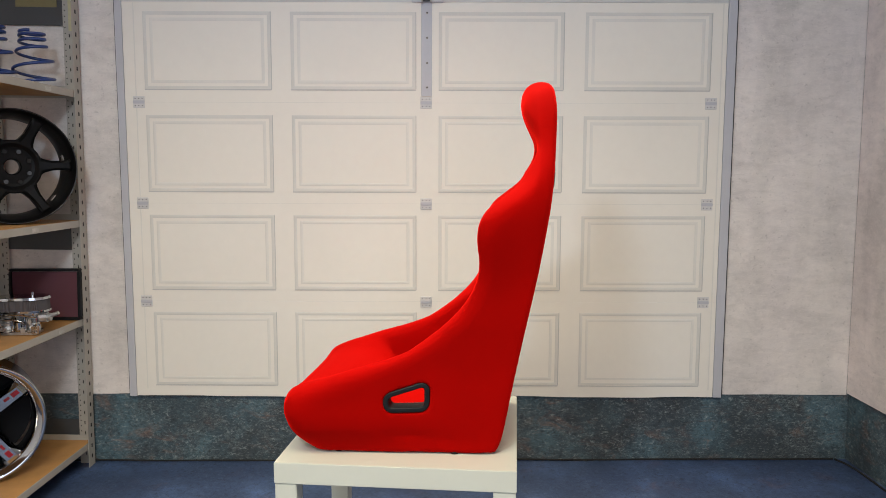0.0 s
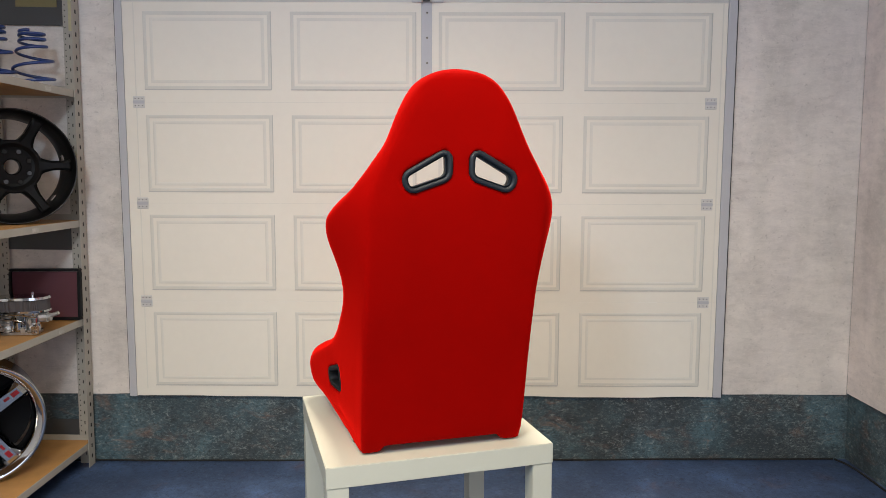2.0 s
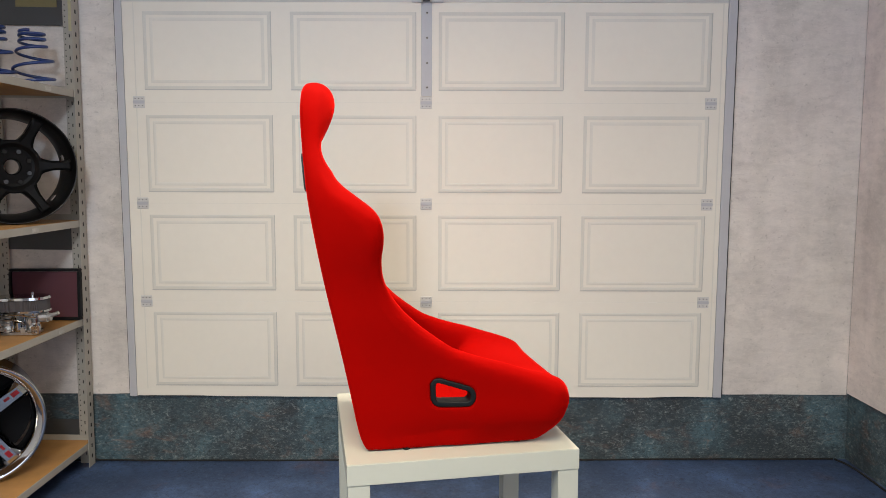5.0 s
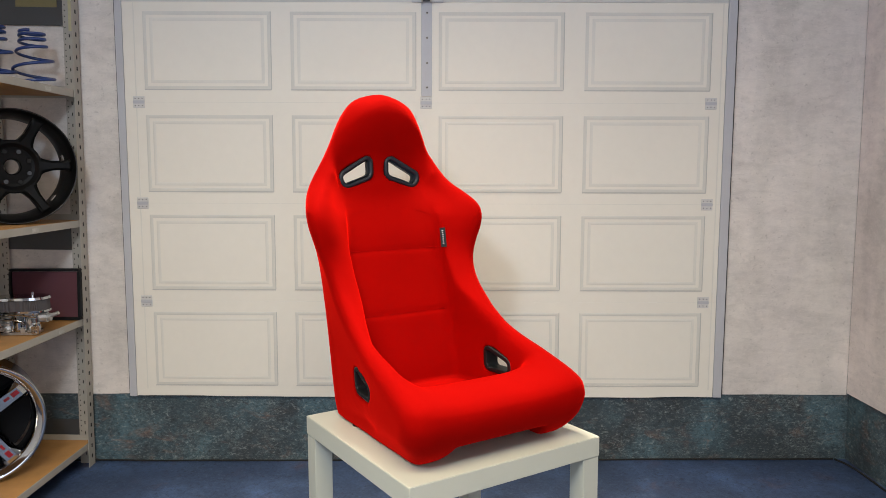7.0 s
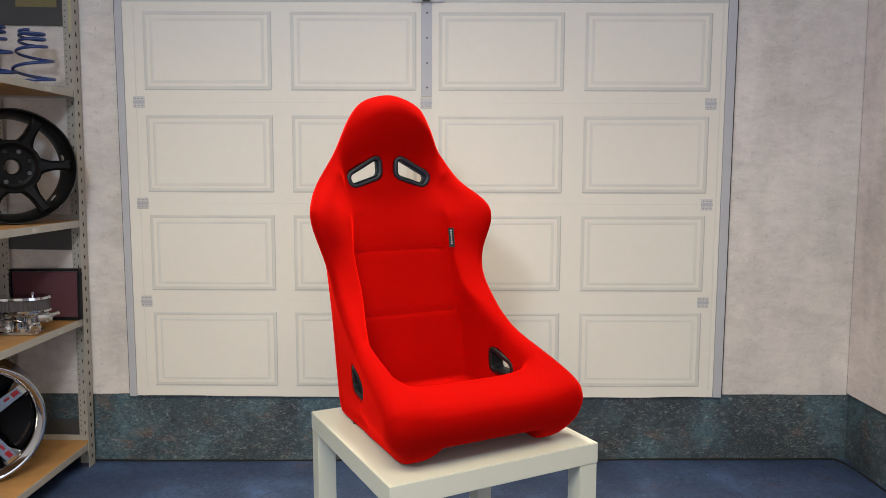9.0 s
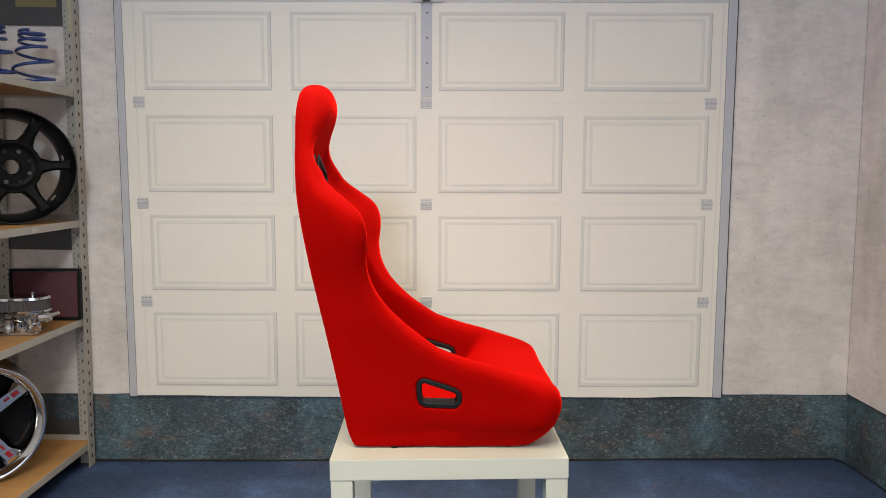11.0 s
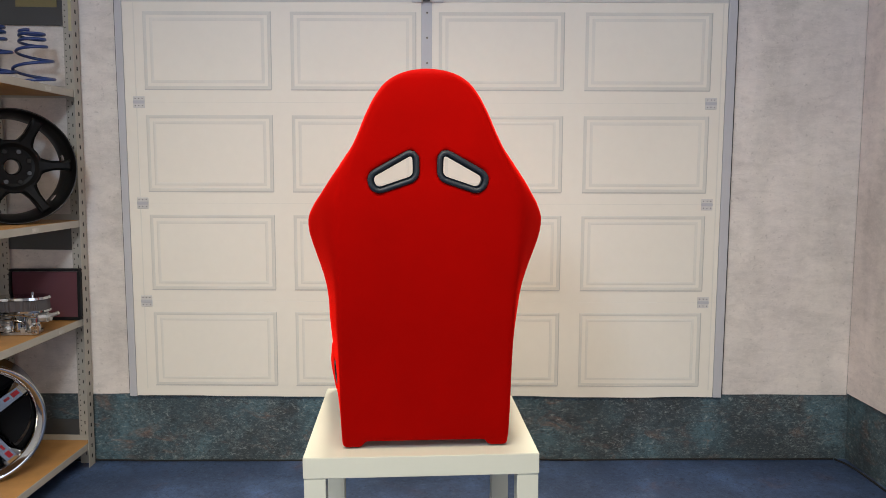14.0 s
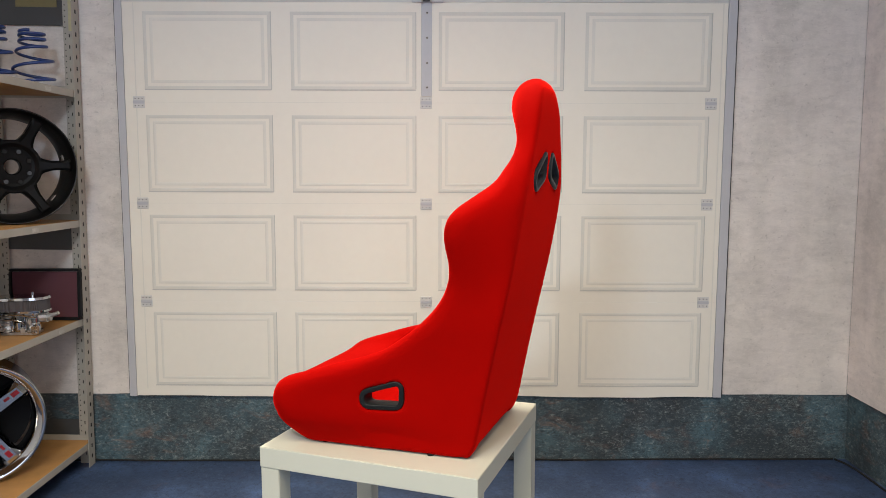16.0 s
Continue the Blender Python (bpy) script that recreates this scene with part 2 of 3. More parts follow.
# ---- garage door: four sections of four raised panels ----
DOOR_Y = BACK - 0.006
ROWS = [(0.256, 0.622, 0.300, 0.581), (0.622, 0.989, 0.666, 0.946), (0.989, 1.357, 1.032, 1.311), (1.357, 1.713, 1.403, 1.680)]
COLS = [(-1.092, -0.630), (-0.559, -0.105), (-0.022, 0.432), (0.509, 0.966)]
door = empty("garage_door", pose(0, DOOR_Y, 0, 0, 0.3, 0), "cream sectional garage door printed on a wall sheet, closed", "garage door")


def moulding(bm, x0, x1, z0, z1, w, h):
    """A raised picture-frame strip with chamfered edges, standing out to -y."""
    loops = []
    for inset, y in ((0, 0), (w * 0.3, -h), (w * 0.7, -h), (w, 0)):
        loops.append([bm.verts.new(v) for v in ((x0 + inset, y, z0 + inset), (x1 - inset, y, z0 + inset), (x1 - inset, y, z1 - inset), (x0 + inset, y, z1 - inset))])
    for a, b in zip(loops, loops[1:]):
        for k in range(4):
            bm.faces.new((a[k], a[(k + 1) % 4], b[(k + 1) % 4], b[k]))
    return bm


for r, (z0, z1, p0, p1) in enumerate(ROWS):
    sec = part("door_section", sheet(bmesh.new(), -1.165, 1.022, z0 + (0.0 if r == 0 else 0.0007), z1 - 0.0007, 0.0, 0.005, 0.007 if r == 0 else 0.0, 5.0), DOOR_WHITE, door)
    for x0, x1 in COLS:
        part("moulding", moulding(bmesh.new(), x0, x1, p0, p1, 0.0125, 0.0006), DOOR_LINE, sec).location.y = -0.005
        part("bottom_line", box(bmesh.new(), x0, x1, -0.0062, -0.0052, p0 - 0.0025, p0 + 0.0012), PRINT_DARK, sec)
        part("side_line", box(bmesh.new(), x1 - 0.0010, x1 + 0.0018, -0.0062, -0.0052, p0 + 0.0014, p1), PRINT_DARK, sec)
        part("moulding", moulding(bmesh.new(), x0 + 0.024, x1 - 0.024, p0 + 0.022, p1 - 0.022, 0.0115, 0.0005), DOOR_PALE, sec).location.y = -0.005
part("top_rail", box(bmesh.new(), -1.165, 1.022, -0.007, 0.0, 1.715, 1.90), HINGE_GREY, door, "pale grey door head rail")
part("joint_backing", box(bmesh.new(), -1.165, 1.022, -0.0045, -0.0006, 0.30, 1.8), DOOR_PALE, door)
for x0, x1, s in ((-1.192, -1.166, -1), (1.023, 1.055, 1)):
    jamb = part("jamb", box(bmesh.new(), x0, x1, -0.008, 0.0, 0.256, 1.95, 0.001), GREY_METAL, door, "grey painted door jamb")
    xe = x0 if s < 0 else x1
    part("edge_line", box(bmesh.new(), *((xe - 0.003, xe - 0.0005) if s < 0 else (xe + 0.0005, xe + 0.0045)), -0.004, 0.0, 0.262, 1.95), DARK_LINE, door)
for x in (-1.124, 1.005):
    part("edge_groove", box(bmesh.new(), x - 0.002, x + 0.002, -0.0062, -0.0052, 0.285, 1.735), DOOR_PALE, door)


def hinge(x, z):
    h = part("hinge", box(bmesh.new(), x - 0.021, x + 0.021, -0.0075, -0.0052, z - 0.021, z + 0.021, 0.001, 1), HINGE_GREY, door, "small grey steel hinge plate")
    part("knuckle", box(bmesh.new(), x - 0.021, x + 0.021, -0.0105, -0.0070, z - 0.0055, z + 0.0055, 0.0016), GREY_METAL, h)
    for dx in (-0.013, 0, 0.013):
        for dz in (-0.013, 0.013):
            part("screw", cyl(bmesh.new(), 0.0016, 0.002, pose(x + dx, -0.0085, z + dz, 90), 8), DARK_LINE, h)


for z in (0.622, 0.989, 1.357):
    for x in (-1.115, -0.067, 0.972):
        hinge(x, z)
strut = part("centre_strut", box(bmesh.new(), -0.085, -0.046, -0.0075, -0.0055, 1.38, 1.75, 0.001, 1), GREY_METAL, door, "grey bolted centre strut")
for z in (1.412, 1.499, 1.588, 1.676):
    bolt = part("bolt", cyl(bmesh.new(), 0.0046, 0.0022, pose(-0.064, -0.0086, z, 90), 12), STEEL, strut)
    part("socket", cyl(bmesh.new(), 0.0028, 0.002, pose(-0.064, -0.0092, z, 90), 10), DARK_LINE, bolt)
bracket = part("bracket", box(bmesh.new(), -0.12, -0.005, -0.014, -0.0075, 1.712, 1.80, 0.002), GREY_METAL, strut)
for x in (-0.082, -0.050):
    part("cheek", box(bmesh.new(), x - 0.002, x + 0.002, -0.030, -0.0145, 1.708, 1.79, 0.0008), STEEL, bracket)
part("pulley", cyl(bmesh.new(), 0.014, 0.026, pose(-0.066, -0.024, 1.728, 0, 90), 20), STEEL_DARK, bracket, "dark steel cable pulley")

# ---- white side table that turns ----
AX, AY, TOPZ = -0.037, 1.8654, 0.45
TCX, TCY = 0.046, 0.025
side_table = empty("side_table", pose(AX, AY, 0, 0, 0, 174), "square white foil-faced side table with thick legs", "table")
part("tabletop", box(bmesh.new(), TCX - 0.275, TCX + 0.275, TCY - 0.275, TCY + 0.275, TOPZ - 0.05, TOPZ, 0.0015), TABLE_WHITE, side_table)
for sx in (-1, 1):
    for sy in (-1, 1):
        cx, cy = TCX + sx * 0.2485, TCY + sy * 0.2485
        part("leg", box(bmesh.new(), cx - 0.025, cx + 0.025, cy - 0.025, cy + 0.025, 0.0, TOPZ - 0.051, 0.0015), TABLE_WHITE, side_table)

# ---- red bucket seat, shaped as a solid of smoothly joined forms ----
SY = 0.015                       # the seat's middle line
PROFILE = [(-0.168, -0.010), (0.02, -0.010), (0.20, -0.010), (0.250, 0.008), (0.288, 0.040), (0.314, 0.085), (0.316, 0.126), (0.293, 0.165),
           (0.178, 0.208), (0.060, 0.247), (-0.017, 0.285), (-0.067, 0.328), (-0.104, 0.369), (-0.126, 0.415), (-0.130, 0.455), (-0.125, 0.498),
           (-0.129, 0.542), (-0.148, 0.579), (-0.187, 0.610), (-0.228, 0.640), (-0.238, 0.667), (-0.241, 0.70), (-0.239, 0.745), (-0.234, 0.79),
           (-0.232, 0.834), (-0.247, 0.867), (-0.278, 0.877), (-0.310, 0.865), (-0.317, 0.81), (-0.316, 0.76), (-0.310, 0.66), (-0.303, 0.585),
           (-0.288, 0.496), (-0.271, 0.405), (-0.236, 0.248), (-0.214, 0.140), (-0.199, 0.06), (-0.189, 0.022)]
REAR_X = [(0, -0.186), (0.06, -0.198), (0.14, -0.213), (0.25, -0.235), (0.405, -0.270), (0.496, -0.287), (0.585, -0.302), (0.66, -0.309), (0.76, -0.315), (0.9, -0.316)]
FRONT_X = [(0, 0.2), (0.05, 0.28), (0.1, 0.30), (0.15, 0.28), (0.2, 0.155), (0.25, 0.035), (0.32, -0.07), (0.42, -0.14), (0.55, -0.148), (0.61, -0.2), (0.66, -0.25), (0.9, -0.25)]
W_REAR = [(0, 0.196), (0.1, 0.199), (0.25, 0.199), (0.4, 0.199), (0.52, 0.208), (0.60, 0.212), (0.66, 0.195), (0.725, 0.160), (0.785, 0.134), (0.83, 0.110), (0.86, 0.086), (0.9, 0.03)]
W_FRONT = [(0, 0.205), (0.016, 0.207), (0.030, 0.222), (0.045, 0.245), (0.065, 0.259), (0.09, 0.265), (0.135, 0.263), (0.17, 0.261), (0.21, 0.248), (0.27, 0.240), (0.36, 0.237), (0.42, 0.246), (0.48, 0.271), (0.535, 0.289),
           (0.57, 0.286), (0.61, 0.259), (0.66, 0.207), (0.725, 0.160), (0.785, 0.134), (0.83, 0.110), (0.86, 0.086), (0.9, 0.03)]
PAD_X = [(0.0, -0.125), (0.1, -0.135), (0.25, -0.165), (0.4, -0.200), (0.5, -0.219), (0.57, -0.243), (0.63, -0.288), (0.69, -0.291), (0.75, -0.256), (0.9, -0.15)]
CUSHION_Z = [(-0.3, 0.072), (-0.1, 0.066), (0.05, 0.068), (0.085, 0.080), (0.102, 0.120), (0.117, 0.152), (0.135, 0.170), (0.16, 0.180), (0.20, 0.188), (0.4, 0.19)]
HEAD_SLOT = [(0.032, 0.649), (0.033, 0.693), (0.118, 0.645), (0.109, 0.623)]
HEAD_LEAN = 0.03                 # the shoulder slots drop towards the back
SIDE_SLOT = [(-0.016, 0.119), (-0.018, 0.167), (0.065, 0.141), (0.064, 0.118)]


def smooth_curve(table, v, k=0.012):
    """Table lookup, softened by averaging."""
    xs, ys = np.array(table).T
    return sum(np.interp(v + d * k, xs, ys) for d in (-2, -1, 0, 1, 2)) / 5


def smax(a, b, k):
    h = np.maximum(k - np.abs(a - b), 0) / k
    return np.maximum(a, b) + h * h * k * 0.25


def rounded(poly, steps=4):
    """Corner-cutting of a closed polygon."""
    p = np.array(poly, float)
    for _ in range(steps):
        q = np.roll(p, -1, 0)
        p = np.stack([0.75 * p + 0.25 * q, 0.25 * p + 0.75 * q], 1).reshape(-1, 2)
    return p


def slot_loop(poly, r=0.011, n=5):
    """A polygon with round corners."""
    out = []
    p = [np.array(q, float) for q in poly]
    for i, v in enumerate(p):
        a, b = p[i - 1] - v, p[(i + 1) % len(p)] - v
        la, lb = np.linalg.norm(a), np.linalg.norm(b)
        a, b = v + a / la * min(r, la * 0.45), v + b / lb * min(r, lb * 0.45)
        out += [(1 - t) ** 2 * a + 2 * t * (1 - t) * v + t * t * b for t in np.linspace(0, 1, n)]
    return np.array(out)


def polygon_distance(poly, X, Z):
    """Signed distance to a closed polygon, negative inside."""
    d = np.full(X.shape, 1e9)
    sign = np.ones(X.shape)
    for (ax, az), (bx, bz) in zip(poly, np.roll(poly, 1, 0)):
        ex, ez, wx, wz = bx - ax, bz - az, X - ax, Z - az
        t = np.clip((wx * ex + wz * ez) / (ex * ex + ez * ez + 1e-12), 0, 1)
        d = np.minimum(d, (wx - ex * t) ** 2 + (wz - ez * t) ** 2)
        c1, c2, c3 = Z >= az, Z < bz, ex * wz > ez * wx
        sign = np.where((c1 & c2 & c3) | (~c1 & ~c2 & ~c3), -sign, sign)
    return sign * np.sqrt(d)


def seat_field(xs, ys, zs):
    X2, Z2 = np.meshgrid(xs, zs, indexing="ij")
    side = polygon_distance(rounded(PROFILE, 3), X2, Z2)
    rear, front = smooth_curve(REAR_X, Z2), smooth_curve(FRONT_X, Z2)
    wr, wf = smooth_curve(W_REAR, Z2), smooth_curve(W_FRONT, Z2)
    s = np.clip((X2 - rear) / (front - rear), 0, 1.1)
    half = wr + (wf - wr) * s ** (0.9 + 0.2 * np.clip((0.30 - Z2) / 0.1, 0, 1))
    pad = smooth_curve(PAD_X, Z2)
    # sewn seams across the pad, and a faint arch above
    for z0 in (0.262, 0.438):
        pad = pad - 0.002 * np.exp(-((Z2 - z0) / 0.007) ** 2) + 0.0005
    cush = smooth_curve(CUSHION_Z, X2)
    Y = np.abs(ys)[None, :, None]
    S, H, P, C = (a[:, None, :] for a in (side, half, pad, cush))
    X, Z = X2[:, None, :], Z2[:, None, :]
    # the front roll sags in the middle
    C = C - 0.028 * np.clip((X - 0.07) / 0.05, 0, 1) * (1 - np.clip(Y / 0.205, 0, 1) ** 5)
    k_edge = (0.009 + 0.020 * np.clip((Z - 0.42) / 0.2, 0, 1) + 0.060 * np.clip(s, 0, 1)[:, None, :] ** 0.8) * np.clip((Z + 0.02) / 0.1, 0.25, 1)
    outer = smax(S, (Y - H) * 0.95, k_edge)
    depth = np.clip(-S, 0, 1)
    floor_half = 0.150 + 0.008 * np.clip((0.32 - Z) / 0.1, 0, 1) + 0.030 * np.clip((X + 0.13) / 0.15, 0, 1)
    inner = np.maximum(floor_half, H - 0.054 - 0.80 * depth)
    cav = smax(smax(P - X, (Y - inner) * 0.8, 0.020 + 0.03 * np.clip((Z - 0.40) / 0.14, 0, 1)), (C - Z) * 0.8, 0.008 + 0.022 * np.clip((X - 0.12) / 0.06, 0, 1))
    f = smax(outer, -cav, 0.030 + 0.016 * np.clip((0.56 - Z) / 0.1, 0, 1))
    # arched underside between the two runners
    arch = np.maximum((Y - (0.146 - 0.5 * (Z - 0.01))), Z - (0.018 + 0.026 * np.clip((X + 0.1) / 0.35, 0, 1)))
    return np.maximum(smax(f, -arch, 0.012), 0.0035 - Z)


def cut_slots(f, xs, ys, zs):
    X2, Z2 = np.meshgrid(xs, zs, indexing="ij")
    X, Y = X2[:, None, :], np.abs(ys)[None, :, None]
    n = int(np.searchsorted(xs, -0.15))
    lean = (zs[None, :] - HEAD_LEAN * (xs[:n, None] + 0.255))[:, None, :]
    yz = polygon_distance(slot_loop(HEAD_SLOT), np.broadcast_to(Y, (n, len(ys), len(zs))), np.broadcast_to(lean, (n, len(ys), len(zs)))) - 0.0129
    f = f.copy()
    f[:n] = np.maximum(f[:n], -yz)
    xz = polygon_distance(slot_loop(SIDE_SLOT), X2, Z2)[:, None, :] - 0.0120
    return np.maximum(f, -np.maximum(xz, 0.1 - Y))


def surface_net(f, xs, ys, zs):
    """Quads round the zero level of a field on a grid."""
    ins = f < 0
    nx, ny, nz = f.shape
    cut = np.zeros((nx - 1, ny - 1, nz - 1), bool)
    acc, cnt = np.zeros((nx - 1, ny - 1, nz - 1, 3)), np.zeros((nx - 1, ny - 1, nz - 1))
    corner = [(i, j, k) for i in (0, 1) for j in (0, 1) for k in (0, 1)]
    view = lambda a, c: a[c[0]:nx - 1 + c[0], c[1]:ny - 1 + c[1], c[2]:nz - 1 + c[2]]
    for a in corner:
        for axis in range(3):
            if a[axis]:
                continue
            b = tuple(v + (i == axis) for i, v in enumerate(a))
            fa, fb = view(f, a), view(f, b)
            x = (fa < 0) != (fb < 0)
            t = np.where(x, fa / np.where(x, fa - fb, 1), 0)
            for d in range(3):
                acc[..., d] += np.where(x, a[d] + (t if d == axis else 0), 0)
            cnt += x
            cut |= x
    idx = -np.ones(cut.shape, int)
    idx[cut] = np.arange(cut.sum())
    base = np.stack(np.nonzero(cut), 1)
    loc = base + acc[cut] / cnt[cut][:, None]
    step = np.array([xs[1] - xs[0], ys[1] - ys[0], zs[1] - zs[0]])
    verts = np.array([xs[0], ys[0], zs[0]]) + loc * step
    quads = []
    for axis in range(3):
        o1, o2 = [d for d in range(3) if d != axis]
        sl_a = [slice(1, n - 1) for n in f.shape]
        sl_a[axis] = slice(0, f.shape[axis] - 1)
        sl_b = list(sl_a)
        sl_b[axis] = slice(1, f.shape[axis])
        a, b = ins[tuple(sl_a)], ins[tuple(sl_b)]
        for flip, hit in ((False, a & ~b), (True, ~a & b)):
            g = np.stack(np.nonzero(hit), 1)
            g[:, o1] += 1
            g[:, o2] += 1
            cells = []
            for d1, d2 in ((0, 0), (1, 0), (1, 1), (0, 1)):
                c = g.copy()
                c[:, o1] -= d1
                c[:, o2] -= d2
                cells.append(idx[c[:, 0], c[:, 1], c[:, 2]])
            q = np.stack(cells, 1)
            quads.append(q[:, ::-1] if flip ^ (axis == 1) else q)
    return verts, np.concatenate(quads)


def relax(verts, quads, times, amount=0.5):
    """Even out the net by moving each vertex towards its neighbours, there and back."""
    e = np.concatenate([quads[:, [i, (i + 1) % 4]] for i in range(4)])
    e = np.concatenate([e, e[:, ::-1]])
    n = np.bincount(e[:, 0], minlength=len(verts))[:, None]
    for i in range(times * 2):
        s = np.zeros_like(verts)
        for d in range(3):
            s[:, d] = np.bincount(e[:, 0], verts[e[:, 1], d], minlength=len(verts))
        verts = verts + (amount if i % 2 == 0 else -amount * 1.04) * (s / n - verts)
    return verts


STEP = 0.0058
gx, gz = np.arange(-0.34, 0.335, STEP), np.arange(-0.02, 0.90, STEP)
gy = (np.arange(101) - 50) * STEP
FIELD = seat_field(gx, gy, gz)
sv, sq = surface_net(cut_slots(FIELD, gx, gy, gz), gx, gy, gz)
sv = relax(sv, sq, 3)
seat_mesh = bpy.data.meshes.new("upholstery")
seat_mesh.from_pydata(sv.tolist(), [], sq.tolist())
seat_mesh.materials.append(RED)
seat_mesh.shade_smooth()
bucket_seat = empty("bucket_seat", pose(AX, AY, TOPZ, 0, 0, 174), "bright red velour racing bucket seat with black slot trims", "car seat")
upholstery = new("upholstery", seat_mesh)
upholstery.parent, upholstery.location = bucket_seat, (0, SY, 0)


def field_at(p):
    """The field at points, by interpolation between grid nodes."""
    g = (np.atleast_2d(p) - [gx[0], gy[0], gz[0]]) / STEP
    i = np.clip(np.floor(g).astype(int), 0, np.array(FIELD.shape) - 2)
    t = np.clip(g - i, 0, 1)
    out = 0
    for a in (0, 1):
        for b in (0, 1):
            for c in (0, 1):
                w = (t[:, 0] if a else 1 - t[:, 0]) * (t[:, 1] if b else 1 - t[:, 1]) * (t[:, 2] if c else 1 - t[:, 2])
                out = out + w * FIELD[i[:, 0] + a, i[:, 1] + b, i[:, 2] + c]
    return out


def meet(start, way, far):
    """Where a straight way from start first enters the seat."""
    start, way = np.array(start, float), np.array(way, float)
    ts = np.arange(0, far, 0.002)
    v = field_at(start + ts[:, None] * way)
    k = int(np.argmax(v < 0))
    if k == 0:
        return ts[0]
    return ts[k - 1] + 0.002 * v[k - 1] / (v[k - 1] - v[k])


def onto(p, times=12, lift=0.0):
    """Slide a point onto the seat's surface."""
    p = np.array(p, float)
    for _ in range(times):
        g = np.array([(field_at(p + e)[0] - field_at(p - e)[0]) / 0.008 for e in np.eye(3) * 0.004])
        p = p - (field_at(p)[0] - lift) * g / (g @ g + 1e-6)
    return p


def fit_plane(pts):
    """d = a + b u + c v through points (u, v, d)."""
    pts = np.array(pts)
    A = np.c_[np.ones(len(pts)), pts[:, 0], pts[:, 1]]
    return np.linalg.lstsq(A, pts[:, 2], rcond=None)[0]


def offset_loop(poly, d):
    p = slot_loop(poly)
    t = np.roll(p, -1, 0) - np.roll(p, 1, 0)
    t /= np.linalg.norm(t, axis=1)[:, None] + 1e-9
    area = np.sum(p[:, 0] * np.roll(p[:, 1], -1) - p[:, 1] * np.roll(p[:, 0], -1))
    nrm = np.stack([t[:, 1], -t[:, 0]], 1) * (1 if area > 0 else -1)
    return p + nrm * d


def slot_trim(bm, poly, place, near, far, wide):
    """A tube with rounded flanges at both ends that lines a slot; near and far are planes a + b u + c v, place() turns (u, v, depth) into a point."""
    sg = 1 if near[0] > far[0] else -1
    face = [(0.000, -0.001), (0.0006, 0.0014), (0.0014, 0.0026), (0.0024, 0.0031), (0.0032, 0.0032), (wide - 0.0034, 0.0032), (wide - 0.0024, 0.0030), (wide - 0.0012, 0.0022), (wide - 0.0004, 0.0008), (wide, -0.006), (0.004, -0.008)]
    rows = [(off, near, lift) for off, lift in face] + [(off, far, -lift) for off, lift in face[::-1]]
    rings = []
    for off, pl, lift in rows:
        rings.append([bm.verts.new(place(u, v, pl[0] + pl[1] * u + pl[2] * v + sg * lift)) for u, v in offset_loop(poly, off)])
    n = len(rings[0])
    for i in range(len(rings)):
        a, b = rings[i], rings[(i + 1) % len(rings)]
        for k in range(n):
            bm.faces.new((a[k], a[(k + 1) % n], b[(k + 1) % n], b[k]))
    bmesh.ops.recalc_face_normals(bm, faces=bm.faces)
    return bm


ring = offset_loop(HEAD_SLOT, 0.010)
head_near = fit_plane([(u, v, -0.05 - meet((-0.05, u, v), (-1, 0, 0), 0.28)) for u, v in ring])
head_far = fit_plane([(u, v, -0.34 + meet((-0.34, u, v), (1, 0, 0), 0.28)) for u, v in ring])
ring = offset_loop(SIDE_SLOT, 0.010)
side_near = fit_plane([(u, v, 0.29 - meet((u, 0.29, v), (0, -1, 0), 0.2)) for u, v in ring])
side_far = fit_plane([(u, v, 0.05 + meet((u, 0.05, v), (0, 1, 0), 0.2)) for u, v in ring])
head_near[0] -= 0.003
side_near[0] -= 0.003
head_far[0] += 0.003
side_far[0] += 0.002
for s in (-1, 1):
    part("belt_slot_trim", slot_trim(bmesh.new(), HEAD_SLOT, lambda u, v, d, s=s: (d, SY + s * u, v + HEAD_LEAN * (d + 0.255)), head_near, head_far, 0.0137), FRONT_LIT_BLACK, bucket_seat, "black plastic shoulder belt slot trim", True)
    part("lap_slot_trim", slot_trim(bmesh.new(), SIDE_SLOT, lambda u, v, d, s=s: (u, SY + s * d, v), side_near, side_far, 0.0128), BLACK, bucket_seat, "black plastic lap belt slot trim", True)
    for x in (-0.084, 0.19):
        part("mounting_bolt", cyl(bmesh.new(), 0.009, 0.012, pose(x, SY + s * 0.189, 0.006), 14), BLACK, bucket_seat)
    part("runner", box(bmesh.new(), -0.13, 0.20, SY + s * 0.180 - 0.005, SY + s * 0.180 + 0.005, 0.002, 0.02, 0.002), BLACK, bucket_seat, "black steel base rail")


def seam(points, r=0.0009):
    """Stitching that follows the cover along a few guide points."""
    pts = []
    for a, b in zip(points, points[1:]):
        n = max(2, int((Vector(a) - Vector(b)).length / 0.012))
        pts += [Vector(a).lerp(Vector(b), i / n) for i in range(n)]
    pts.append(Vector(points[-1]))
    snapped = np.array([onto(p, lift=-0.0002) for p in pts])
    for _ in range(2):
        snapped[1:-1] = (snapped[:-2] + 2 * snapped[1:-1] + snapped[2:]) / 4
    part("seam", tube(bmesh.new(), [(x, y + SY, z) for x, y, z in snapped], r, 6), SEAM, bucket_seat)


